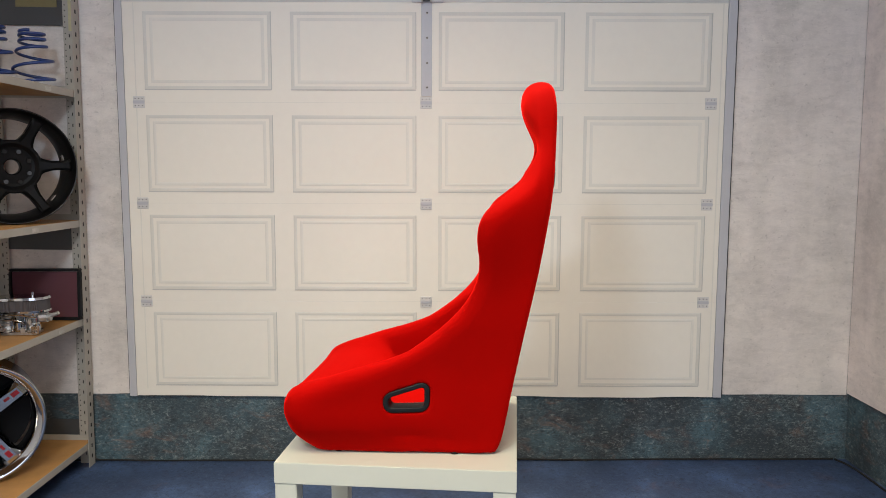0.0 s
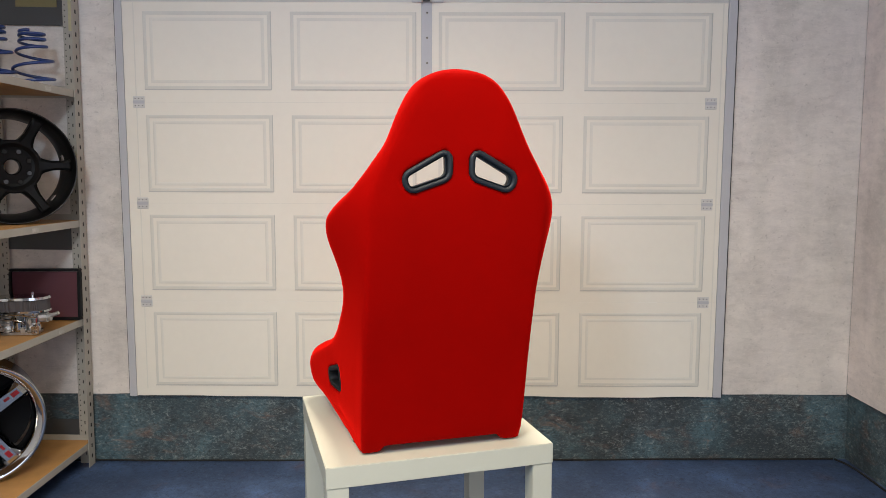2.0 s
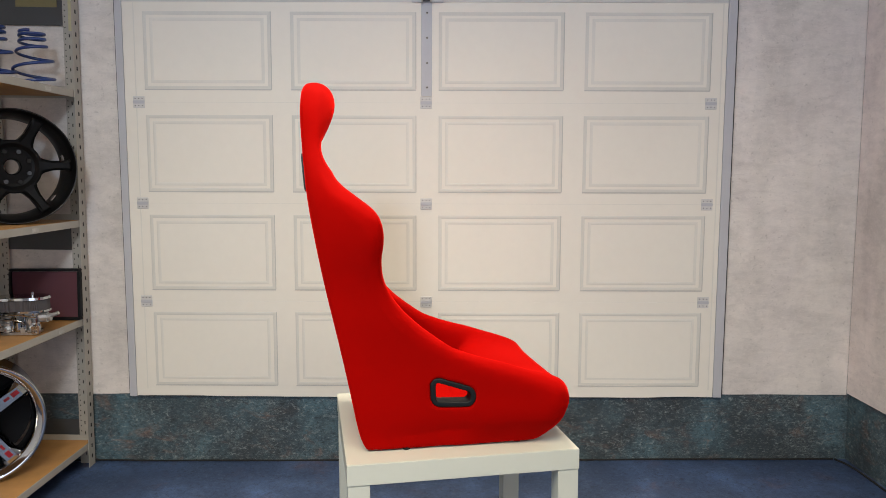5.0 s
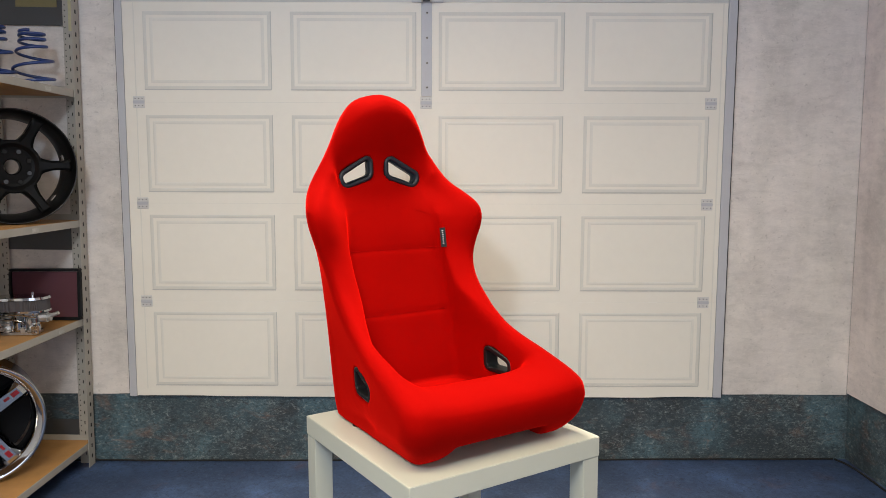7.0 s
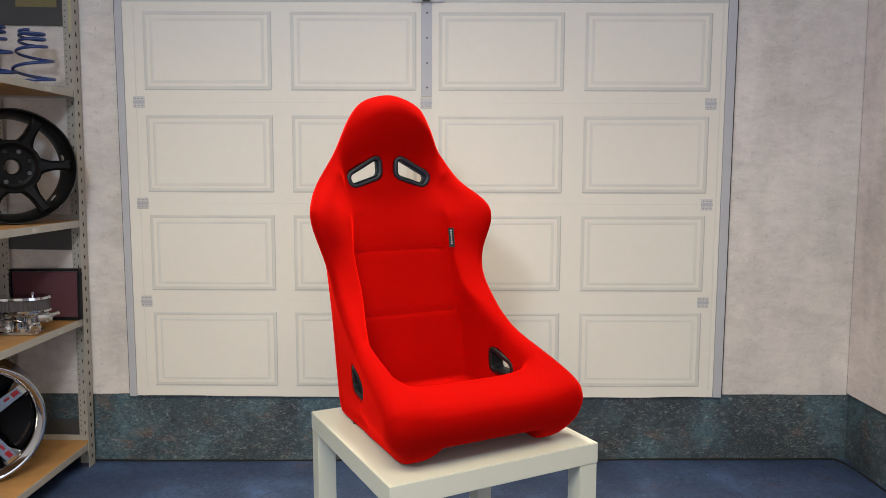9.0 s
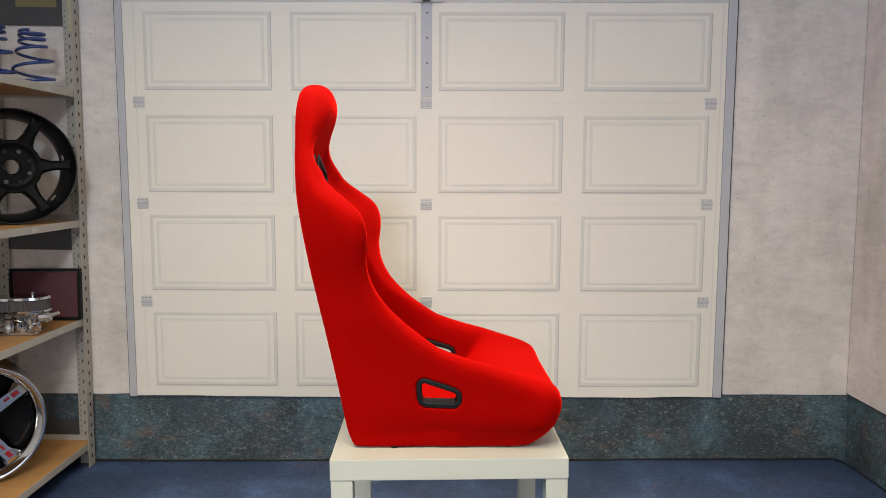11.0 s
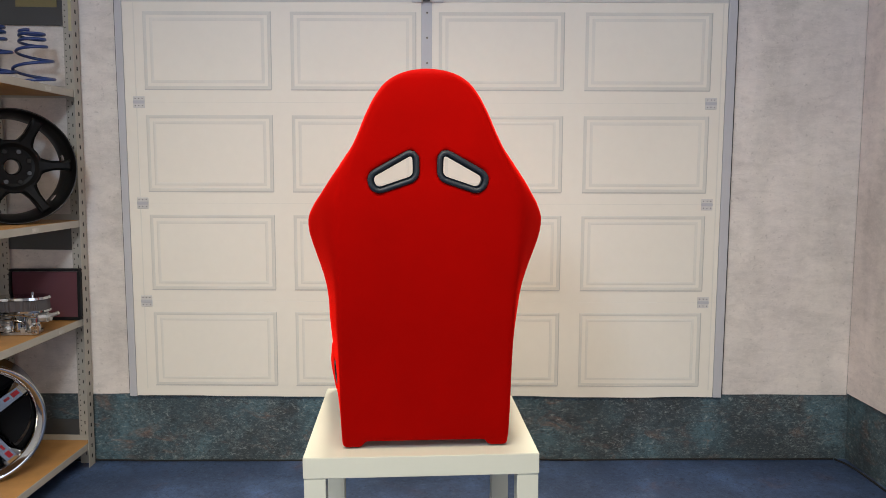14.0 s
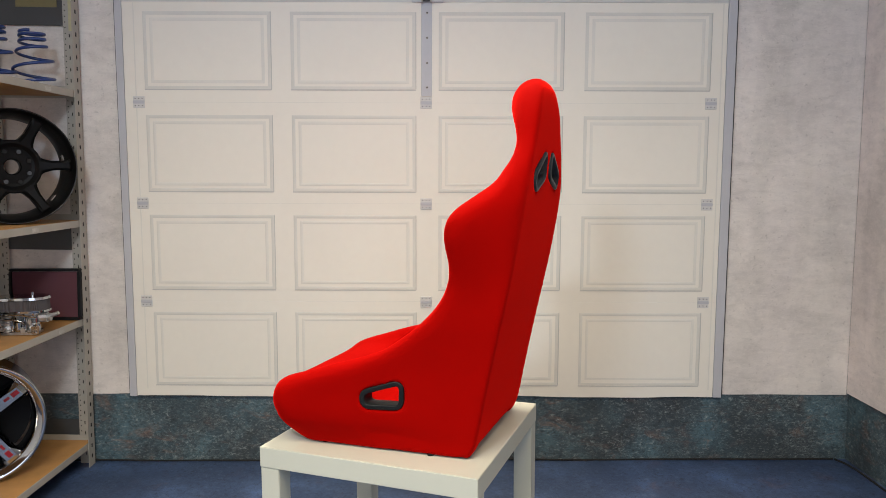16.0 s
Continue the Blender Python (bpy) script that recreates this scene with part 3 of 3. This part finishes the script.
for s in (-1, 1):
    seam([(-0.135, s * 0.150, 0.10), (-0.165, s * 0.150, 0.25), (-0.20, s * 0.150, 0.40), (-0.215, s * 0.150, 0.49)], 0.0003)
    seam([(-0.222, s * 0.143, 0.530), (-0.228, s * 0.08, 0.553), (-0.233, 0, 0.566)], 0.0003)
for z, x in ((0.262, -0.172), (0.438, -0.212)):
    seam([(x, -0.148, z), (x, 0.148, z)])
seam([(-0.276, -0.03, 0.875), (-0.276, 0.0, 0.876), (-0.276, 0.03, 0.875)])
spot = onto((-0.185, 0.155, 0.467), lift=0.0012)
face = np.array([(field_at(spot + e)[0] - field_at(spot - e)[0]) for e in np.eye(3) * 0.004])
face = Vector(face).normalized()
edge = Vector((0.17, 0, -1)).cross(face).normalized()
TAG_POSE = Matrix.Translation(Vector(spot) + Vector((0, SY, 0))) @ Matrix((edge, face.cross(edge), face)).transposed().to_4x4()


def tag_box(*b):
    bm = box(bmesh.new(), *b)
    bmesh.ops.transform(bm, matrix=TAG_POSE, verts=bm.verts)
    return bm


tag = part("maker_tag", tag_box(-0.008, 0.008, -0.028, 0.028, -0.001, 0.0015), BLACK, bucket_seat, "small black woven tag with pale marks")
for i, w in enumerate((0.0026, 0.002, 0.0026, 0.0022, 0.0024, 0.002, 0.0026)):
    part("mark", tag_box(-w, w, -0.021 + i * 0.0062, -0.021 + i * 0.0062 + 0.0022, 0.0014, 0.0018), TAG_WHITE, tag)

# the seat is sheared to fit the camera's view: its nose is pulled to one side
for ob in bucket_seat.children_recursive:
    m = ob.matrix_basis.copy()
    back = m.inverted()
    for v in ob.data.vertices:
        p = m @ v.co
        p.y += 0.016 * (p.x + 0.20) - 0.003 * min(1.0, max(0.0, (p.z - 0.30) / 0.2))
        v.co = back @ p

# ---- shelving unit beside the wall ----
SX0, SX1, SY0, SY1 = -1.68, -1.340, 1.55, 2.699
shelf_rack = empty("shelf_rack", pose(-1.44, 2.1, 0, 0, 0.8, 0), "beige steel shelving unit with perforated posts and chipboard shelves", "shelf")
OFF = Vector((1.44, -2.1, 0))


def at(bm):
    bmesh.ops.translate(bm, verts=bm.verts, vec=OFF)
    return bm


for z in (0.0936, 0.571, 0.9349, 1.4009, 1.8835):
    board = part("shelf_board", at(box(bmesh.new(), SX0 + 0.002, SX1 - 0.003, SY0 + 0.004, SY1 - 0.004, z - 0.016, z, 0.001)), CHIPBOARD, shelf_rack, "orange chipboard shelf")
    part("front_edge", at(box(bmesh.new(), SX1 - 0.0025, SX1 + 0.001, SY0, SY1, z - 0.024, z + 0.001, 0.0008)), STEEL, board, "beige steel front edge")
    part("end_edge", at(box(bmesh.new(), SX0, SX1 - 0.003, SY1 - 0.003, SY1, z - 0.024, z + 0.02, 0.0008)), STEEL, board)


def post(x, y, sx, sy):
    b = bmesh.new()
    xa, xb = sorted((x, x - sx * 0.055))
    box(b, xa, xb, y + 0.002, y + 0.004, 0, 2.2)
    ya, yb = sorted((y, y - sy * 0.045))
    box(b, x - 0.001, x + 0.001, ya, yb, 0, 2.2)
    p = part("post", at(b), STEEL, shelf_rack, "perforated beige angle post")
    h = bmesh.new()
    for i in range(54):
        z = 0.04 + i * 0.04
        box(h, x - sx * 0.0345, x - sx * 0.0315, y + 0.0008, y + 0.003, z - 0.006, z + 0.006)
        box(h, x - sx * 0.0475 - 0.0014, x - sx * 0.0475 + 0.0014, y + 0.0008, y + 0.003, z + 0.006, z + 0.010)
        box(h, x - sx * 0.0475 - 0.0014, x - sx * 0.0475 + 0.0014, y + 0.0008, y + 0.003, z + 0.026, z + 0.030)
        box(h, x + sx * 0.0005, x + sx * 0.0018, y - sy * 0.024, y - sy * 0.017, z - 0.007, z + 0.007)
    part("perforation", at(h), HOLE, p)["kind"] = "stuff"


post(SX1 + 0.004, SY1, 1, 1)
post(SX0 - 0.002, SY1, -1, 1)
post(SX1 + 0.004, SY0, 1, -1)
post(SX0 - 0.002, SY0, -1, -1)
# the middle sheet stands in for the shade under the board above it
for z0, z1 in ((1.636, 1.8628), (0.8215, 0.9143), (0.105, 0.172)):
    part("end_plate", at(box(bmesh.new(), SX0, SX1 - 0.05, SY1 + 0.006, SY1 + 0.009, z0, z1, 0.001)), STEEL_DARK, shelf_rack, "grey steel end plate, or a dark sheet standing in for shade")

# ---- things on the shelves ----
CHROME = plain("chrome", (0.52, 0.53, 0.55), 0.10, 1.0, vary=0.04, bumps=0.01)
MATT_BLACK = plain("matt_black_paint", (0.003, 0.003, 0.003), 0.40, vary=0.15)
SATIN_BLACK = plain("satin_black_edge", (0.016, 0.016, 0.016), 0.28, vary=0.3, scale=40)
# grey that stands in for the lit wall seen through the bolt holes
SEEN_THROUGH = plain("grey_seen_through", (0.055, 0.06, 0.068), 0.5)
MACHINED = plain("machined_grey", (0.25, 0.24, 0.22), 0.35, 0.7)
CAST = plain("cast_aluminium", (0.55, 0.55, 0.54), 0.30, 0.9, vary=0.25, scale=60, bumps=0.3)
BLUE = plain("blue_spring_paint", (0.015, 0.042, 0.165), 0.36, vary=0.12, coat=0.3)
PLEAT_RED = plain("wine_red_gauze", (0.17, 0.066, 0.082), 0.8, vary=0.15)
PLEAT_GREY = plain("grey_gauze", (0.07, 0.06, 0.06), 0.7, vary=0.2)
RUBBER = plain("black_rubber", (0.008, 0.008, 0.009), 0.6)
RUBBER.node_tree.nodes["Principled BSDF"].inputs["Specular IOR Level"].default_value = 0.2
PALE_TAPE = plain("pale_masking_tape", (0.50, 0.45, 0.27), 0.7, vary=0.15)
# yellow tape with the shade at the rack's top put into its colour
SHADED_YELLOW = plain("shaded_yellow_tape", (0.20, 0.165, 0.07), 0.6, vary=0.15)
DECAL = plain("red_decal", (0.30, 0.012, 0.02), 0.4)
PAPER = plain("scuffed_white_label", (0.50, 0.48, 0.43), 0.7, vary=0.3, scale=80)


def spoke(bm, stations, ang):
    """A tapered arm: stations of (radius, half width, back z, front z, edge drop)."""
    rings = []
    c, s = math.cos(ang), math.sin(ang)
    for r, w, zb, zf, dr in stations:
        ring_pts = [(-w, zb), (-w, zf - dr), (-w * 0.55, zf), (w * 0.55, zf), (w, zf - dr), (w, zb)]
        rings.append([bm.verts.new((r * c - u * s, r * s + u * c, z)) for u, z in ring_pts])
    for a, b in zip(rings, rings[1:]):
        for k in range(6):
            bm.faces.new((a[k], a[(k + 1) % 6], b[(k + 1) % 6], b[k]))
    bm.faces.new(rings[0])
    bm.faces.new(rings[-1][::-1])
    bmesh.ops.recalc_face_normals(bm, faces=bm.faces)
    return bm


def rim_profile(R, w, lip):
    return [(R, -w), (R, -w + 0.012), (R * 0.93, -w + 0.02), (R * 0.885, -0.02), (R * 0.92, w - 0.04), (R * 0.965, w - 0.018), (R, w - 0.012), (R, w - 0.003), (R * 0.99, w), (R * 0.975, w),
            (R * (1 - lip * 0.35), w - 0.006), (R * (1 - lip * 0.6), w - 0.012), (R * (1 - lip), w - 0.03), (R * 0.86, 0.01), (R * 0.845, -0.05), (R * 0.88, -w + 0.012), (R * 0.94, -w)]


MATT_BLACK.node_tree.nodes["Principled BSDF"].inputs["Specular IOR Level"].default_value = 0.14
# black six-spoke wheel
WR = 0.202
wheel = empty("alloy_wheel", pose(-1.457, 2.475, 0.9359 + WR * 0.945, 90, 0, 39) @ Matrix.Scale(0.945, 4), "matt black six-spoke alloy wheel standing on the shelf", "wheel", "wheels on the shelves")
part("rim", lathe(bmesh.new(), rim_profile(WR, 0.085, 0.09), 96, True), MATT_BLACK, wheel, smooth=True)
# paler, glossier ring stands in for the thin highlight round the lip
part("rim_lip", lathe(bmesh.new(), [(WR * 0.972, 0.0862), (WR * 0.985, 0.0868), (WR * 0.992, 0.0855), (WR * 0.975, 0.0848)], 96, True), SATIN_BLACK, wheel, "paler glossy ring imitating the highlight on the rim lip", True)
hub = part("hub", lathe(bmesh.new(), [(0.026, 0.0), (0.026, 0.040), (0.029, 0.043), (0.060, 0.044), (0.070, 0.046), (0.083, 0.056), (0.090, 0.056), (0.094, 0.050), (0.094, 0.0)], 48, True), MATT_BLACK, wheel, smooth=False)
# discs plug the holes: grey for wall seen through, dark for shade
for k in range(8):
    a = radians(22 + k * 45)
    part("bolt_hole", lathe(bmesh.new(), [(0.0075, 0.039), (0.0075, 0.0455), (0.0095, 0.0465), (0.0105, 0.0455), (0.0105, 0.039)], 16, True), MATT_BLACK, hub).location = (0.057 * math.cos(a), 0.057 * math.sin(a), 0)
    part("bolt_seat", cyl(bmesh.new(), 0.0075, 0.003, pose(0.057 * math.cos(a), 0.057 * math.sin(a), 0.0435), 14), SEEN_THROUGH if k % 2 else HOLE, hub)
for k in range(6):
    part("spoke", spoke(bmesh.new(), [(0.082, 0.034, 0.005, 0.056, 0.006), (0.10, 0.024, 0.005, 0.058, 0.008), (0.125, 0.0175, 0.008, 0.062, 0.008), (0.155, 0.0165, 0.012, 0.067, 0.006), (0.178, 0.0195, 0.02, 0.070, 0.004), (0.186, 0.021, 0.02, 0.066, 0.004)], radians(2 + k * 60)), MATT_BLACK, wheel)
for a in (0.18, -0.72):
    part("balance_weight", box(bmesh.new(), 0.1690, 0.1735, -0.012, 0.012, -0.005, 0.022, 0.001), MACHINED, wheel).rotation_euler = (0, 0, a)

# chrome wheel
CR = 0.190
chrome_wheel = empty("alloy_wheel", pose(-1.550, 2.340, 0.0946 + CR * 1.06, 90, 0, 36) @ Matrix.Scale(1.06, 4), "chrome alloy wheel with broad spokes and red marks", "wheel", "wheels on the shelves")
part("rim", lathe(bmesh.new(), [(CR, -0.08), (CR, -0.07), (CR * 0.9, -0.05), (CR * 0.9, 0.04), (CR, 0.07), (CR, 0.078), (CR * 0.99, 0.084), (CR * 0.965, 0.085), (CR * 0.93, 0.081), (CR * 0.885, 0.072), (CR * 0.85, 0.066), (CR * 0.835, 0.05), (CR * 0.84, 0.0), (CR * 0.86, -0.06), (CR * 0.93, -0.08)], 96, True), CHROME, chrome_wheel, smooth=True)
# black plate added as the shade inside the wheel
part("brake_shield", cyl(bmesh.new(), CR * 0.85, 0.004, pose(0, 0, -0.055), 48), RUBBER, chrome_wheel, "black plate behind the spokes, standing in for shade")
part("hub", lathe(bmesh.new(), [(0.0, 0.062), (0.025, 0.062), (0.032, 0.056), (0.05, 0.05), (0.055, 0.03), (0.055, -0.03), (0.0, -0.03)], 40), CHROME, chrome_wheel)
for k in range(4):
    a = radians(36 + k * 90)
    sp = part("spoke", spoke(bmesh.new(), [(0.03, 0.034, -0.01, 0.052, 0.022), (0.08, 0.031, -0.01, 0.060, 0.022), (0.12, 0.029, 0.0, 0.066, 0.020), (0.15, 0.028, 0.01, 0.070, 0.014), (0.166, 0.030, 0.02, 0.066, 0.01)], a), CHROME, chrome_wheel)
    d = bmesh.new()
    for r0, r1, w0 in ((0.098, 0.116, 0.005), (0.124, 0.146, 0.009)):
        box(d, r0, r1, 0.004 - w0, 0.004 + w0 * 0.6, 0.054 + 0.17 * (r0 - 0.05), 0.0578 + 0.17 * (r0 - 0.05))
    bmesh.ops.rotate(d, verts=d.verts, matrix=Matrix.Rotation(a, 3, "Z"))
    part("decal", d, DECAL, sp, "red painted marks")


# blue coil springs
def coil_spring(x, y, z, r, h, wire, start):
    """Two wide open turns below, three narrow tight ones above."""
    ob = empty("coil_spring", pose(x, y, z), "blue painted progressive suspension spring standing on the shelf", "spring", "springs on the shelf")
    turns, n = 5.4, 36
    rise = [(0, 0.0), (0.35, 0.02), (1.0, 0.21), (1.5, 0.40), (2.0, 0.57), (2.5, 0.70), (3.0, 0.78), (3.5, 0.845), (4.0, 0.895), (4.6, 0.955), (5.4, 1.0)]
    wide = [(0, 0.94), (0.5, 1.0), (1.6, 1.0), (2.2, 0.78), (2.8, 0.66), (3.6, 0.62), (4.6, 0.62), (5.4, 0.58)]
    pts = []
    for i in range(int(turns * n) + 1):
        u = i / n
        rr, zz = r * smooth_curve(wide, u, 0.1), wire + (h - 2 * wire) * smooth_curve(rise, u, 0.1)
        a = start + u * 2 * math.pi
        pts.append((rr * math.cos(a), rr * math.sin(a), zz))
    part("coil", tube(bmesh.new(), pts, wire, 10), BLUE, ob, smooth=True)
    return ob


coil_spring(-1.389, 2.531, 1.4009, 0.062, 0.186, 0.0051, 2.6)
coil_spring(-1.478, 2.449, 1.4009, 0.064, 0.193, 0.0053, 1.1)

# panel air filter
panel_filter = empty("panel_air_filter", pose(-1.451, 2.631, 0.5720, -3, 0, 0), "wine-red pleated panel air filter in a black rubber frame", "air filter")
fw, fh = 0.129, 0.188
for b in ((-fw, fw, -0.012, 0.012, 0.0, 0.009), (-fw, fw, -0.012, 0.012, fh - 0.010, fh), (-fw, -fw + 0.0095, -0.0118, 0.0118, 0.0095, fh - 0.0105), (fw - 0.0095, fw, -0.0118, 0.0118, 0.0095, fh - 0.0105)):
    part("frame_bar", box(bmesh.new(), *b, 0.0025), RUBBER, panel_filter)
bm = bmesh.new()
n = 30
top_row, low_row = [], []
for i in range(2 * n + 1):
    x = -fw + 0.010 + (2 * fw - 0.02) * i / (2 * n)
    y = -0.010 if i % 2 else 0.004
    top_row.append(bm.verts.new((x, y, fh - 0.011)))
    low_row.append(bm.verts.new((x, y, 0.011)))
for i in range(2 * n):
    bm.faces.new((low_row[i], low_row[i + 1], top_row[i + 1], top_row[i]))
part("pleated_element", bm, PLEAT_RED, panel_filter)


# carburettors with oval filters
def oval(bm, a, b, z0, z1, seg=48, lip=0.0):
    lo, hi = [], []
    for k in range(seg):
        t = 2 * math.pi * k / seg
        x, y = a * math.copysign(abs(math.cos(t)) ** 0.6, math.cos(t)), b * math.copysign(abs(math.sin(t)) ** 0.8, math.sin(t))
        lo.append(bm.verts.new((x, y, z0)))
        hi.append(bm.verts.new((x * (1 - lip), y * (1 - lip), z1)))
    for k in range(seg):
        bm.faces.new((lo[k], lo[(k + 1) % seg], hi[(k + 1) % seg], hi[k]))
    bm.faces.new(hi)
    bm.faces.new(lo[::-1])
    return bm


def carburettor(x, y, z, turn):
    ob = empty("carburettor", pose(x, y, z, 0, 0, turn) @ Matrix.Scale(1.18, 4), "cast aluminium twin-choke carburettor with chrome-topped oval filter", "carburettor", "carburettors on the shelf")
    body = bmesh.new()
    box(body, -0.050, 0.046, -0.024, 0.025, 0.0, 0.008, 0.002)
    box(body, -0.056, 0.050, -0.022, 0.027, 0.053, 0.062, 0.002)
    box(body, -0.014, 0.010, -0.008, 0.024, 0.007, 0.054, 0.003)
    box(body, -0.060, -0.046, -0.014, 0.018, 0.024, 0.044, 0.003)
    part("body", body, CAST, ob)
    for bx in (-0.034, 0.030):
        part("barrel", lathe(bmesh.new(), [(0.017, 0.007), (0.020, 0.009), (0.020, 0.013), (0.0155, 0.016), (0.0145, 0.026), (0.018, 0.029), (0.018, 0.033), (0.0150, 0.036), (0.0155, 0.046), (0.019, 0.049), (0.0195, 0.054)], 28), CAST, ob, smooth=False).location = (bx, -0.006, 0)
    # dark strip put in as the shade of the recess above the flange
    part("gasket", box(bmesh.new(), -0.051, 0.047, -0.0245, 0.0255, 0.0084, 0.0100), RUBBER, ob)
    bowl = part("float_bowl", lathe(bmesh.new(), [(0.0, 0.044), (0.007, 0.044), (0.010, 0.041), (0.0135, 0.036), (0.0135, 0.016), (0.010, 0.010), (0.0, 0.009)], 24), CHROME, ob, smooth=False)
    bowl.location = (-0.002, -0.020, 0)
    part("pump_cover", lathe(bmesh.new(), [(0.0, 0.010), (0.004, 0.010), (0.006, 0.007), (0.0095, 0.005), (0.0105, 0.0), (0.0105, -0.004)], 20), CHROME, ob).matrix_basis = pose(0.047, -0.026, 0.022, 90)
    part("fuel_pipe", tube(bmesh.new(), [(-0.052, -0.018, 0.045), (-0.034, -0.030, 0.047), (-0.010, -0.036, 0.046), (0.012, -0.034, 0.040), (0.020, -0.030, 0.030)], 0.0028, 8), CHROME, ob, smooth=True)
    for bx, by, bz, r, d, rx, ry in ((-0.040, -0.028, 0.019, 0.006, 0.016, 90, 0), (0.014, -0.030, 0.016, 0.0065, 0.014, 90, 0), (0.062, -0.012, 0.048, 0.015, 0.022, 0, 90), (0.077, -0.012, 0.048, 0.011, 0.010, 0, 90), (0.090, -0.012, 0.055, 0.0055, 0.026, 0, 70),
                                     (-0.067, 0.0, 0.034, 0.010, 0.018, 0, 90), (0.033, -0.029, 0.040, 0.0055, 0.016, 90, 0), (-0.020, -0.030, 0.056, 0.004, 0.014, 90, 0)):
        part("fitting", cyl(bmesh.new(), r, d, pose(bx, by, bz, rx, ry), 12), CAST, ob)
    for bx in (-0.051, -0.020, 0.014, 0.045):
        part("stud", cyl(bmesh.new(), 0.0024, 0.046, pose(bx, -0.019, 0.031), 8), CHROME, ob)
        part("nut", cyl(bmesh.new(), 0.0048, 0.005, pose(bx, -0.019, 0.0115), 6), CHROME, ob)
    part("lever", box(bmesh.new(), 0.036, 0.058, -0.036, -0.033, 0.004, 0.026, 0.001), CHROME, ob)
    part("return_spring", tube(bmesh.new(), [(0.024 + 0.0011 * i, -0.036 + 0.004 * math.cos(i * 1.3), 0.012 + 0.004 * math.sin(i * 1.3)) for i in range(26)], 0.0008, 5), CHROME, ob)
    part("linkage", tube(bmesh.new(), [(-0.055, -0.034, 0.058), (0.0, -0.037, 0.060), (0.05, -0.034, 0.050), (0.052, -0.035, 0.020)], 0.0018, 8), CHROME, ob)
    for bx in (-0.045, -0.012, 0.015, 0.04):
        part("screw", cyl(bmesh.new(), 0.0035, 0.006, pose(bx, -0.025, 0.0575, 90), 8), CHROME, ob)
    part("base_plate", oval(bmesh.new(), 0.076, 0.046, 0.064, 0.070, 96), CHROME, ob)
    pl = bmesh.new()
    lo, hi = [], []
    for k in range(120):
        t = 2 * math.pi * k / 120
        q = 1.0 if k % 2 else 0.955
        px, py = q * 0.073 * math.copysign(abs(math.cos(t)) ** 0.6, math.cos(t)), q * 0.043 * math.copysign(abs(math.sin(t)) ** 0.8, math.sin(t))
        lo.append(pl.verts.new((px, py, 0.069)))
        hi.append(pl.verts.new((px, py, 0.101)))
    for k in range(120):
        pl.faces.new((lo[k], lo[(k + 1) % 120], hi[(k + 1) % 120], hi[k]))
    part("pleated_element", pl, PLEAT_GREY, ob)
    lid = part("lid", oval(bmesh.new(), 0.076, 0.046, 0.100, 0.107, 96, 0.03), CHROME, ob, "chromed oval lid")
    part("stud", cyl(bmesh.new(), 0.003, 0.014, pose(0.035, -0.01, 0.113), 10), CHROME, lid)
    return ob


carburettor(-1.406, 2.402, 0.5720, 8)
carburettor(-1.527, 2.268, 0.5720, 8)

# tape and scuffed stickers on the rack
part("tape", at(box(bmesh.new(), -1.560, -1.412, SY1 + 0.004, SY1 + 0.0058, 1.700, 1.754)), SHADED_YELLOW, shelf_rack, "yellow tape strip, darkened for shade")
part("tape", at(box(bmesh.new(), SX1 - 0.030, SX1 - 0.019, SY1 - 0.0005, SY1 + 0.0018, 1.616, 1.74)), PALE_TAPE, shelf_rack)
for y, z in ((2.485, 1.3875), (2.371, 0.9215), (2.505, 0.5566)):
    part("sticker_remnant", at(box(bmesh.new(), SX1 + 0.0006, SX1 + 0.0016, y - 0.02, y + 0.018, z - 0.006, z + 0.007)), PAPER, shelf_rack)

# ---- what moves: seat and table turn together, then back ----
TURN = [(0.0, 174.27), (0.5, 158.68), (1.0, 143.0), (1.5, 124.2), (2.0, 106.1), (2.5, 89.6), (3.0, 72.6), (3.5, 58.3), (4.0, 43.1), (4.2, 35.6), (4.7, 20.0), (5.2, 3.8), (5.7, -13.0), (6.3, -33.0), (6.5, -39.2), (7.0, -57.0), (7.5, -73.7), (8.0, -88.3), (8.1, -89.9), (8.2, -88.4), (8.5, -79.1), (9.0, -62.8), (9.2, -56.0), (9.7, -40.5), (10.3, -21.5), (10.8, -5.5), (11.3, 10.6), (11.5, 16.2), (12.0, 31.8), (12.5, 48.2), (13.0, 62.8), (13.5, 76.9), (14.0, 93.0), (14.5, 109.4), (15.0, 126.7), (15.5, 144.4), (16.0, 159.7)]


def motions():
    walk(side_table, [(t, pose(AX, AY, 0, 0, 0, a)) for t, a in TURN])
    walk(bucket_seat, [(t, pose(AX, AY, TOPZ, 0, 0, a)) for t, a in TURN])


motions()
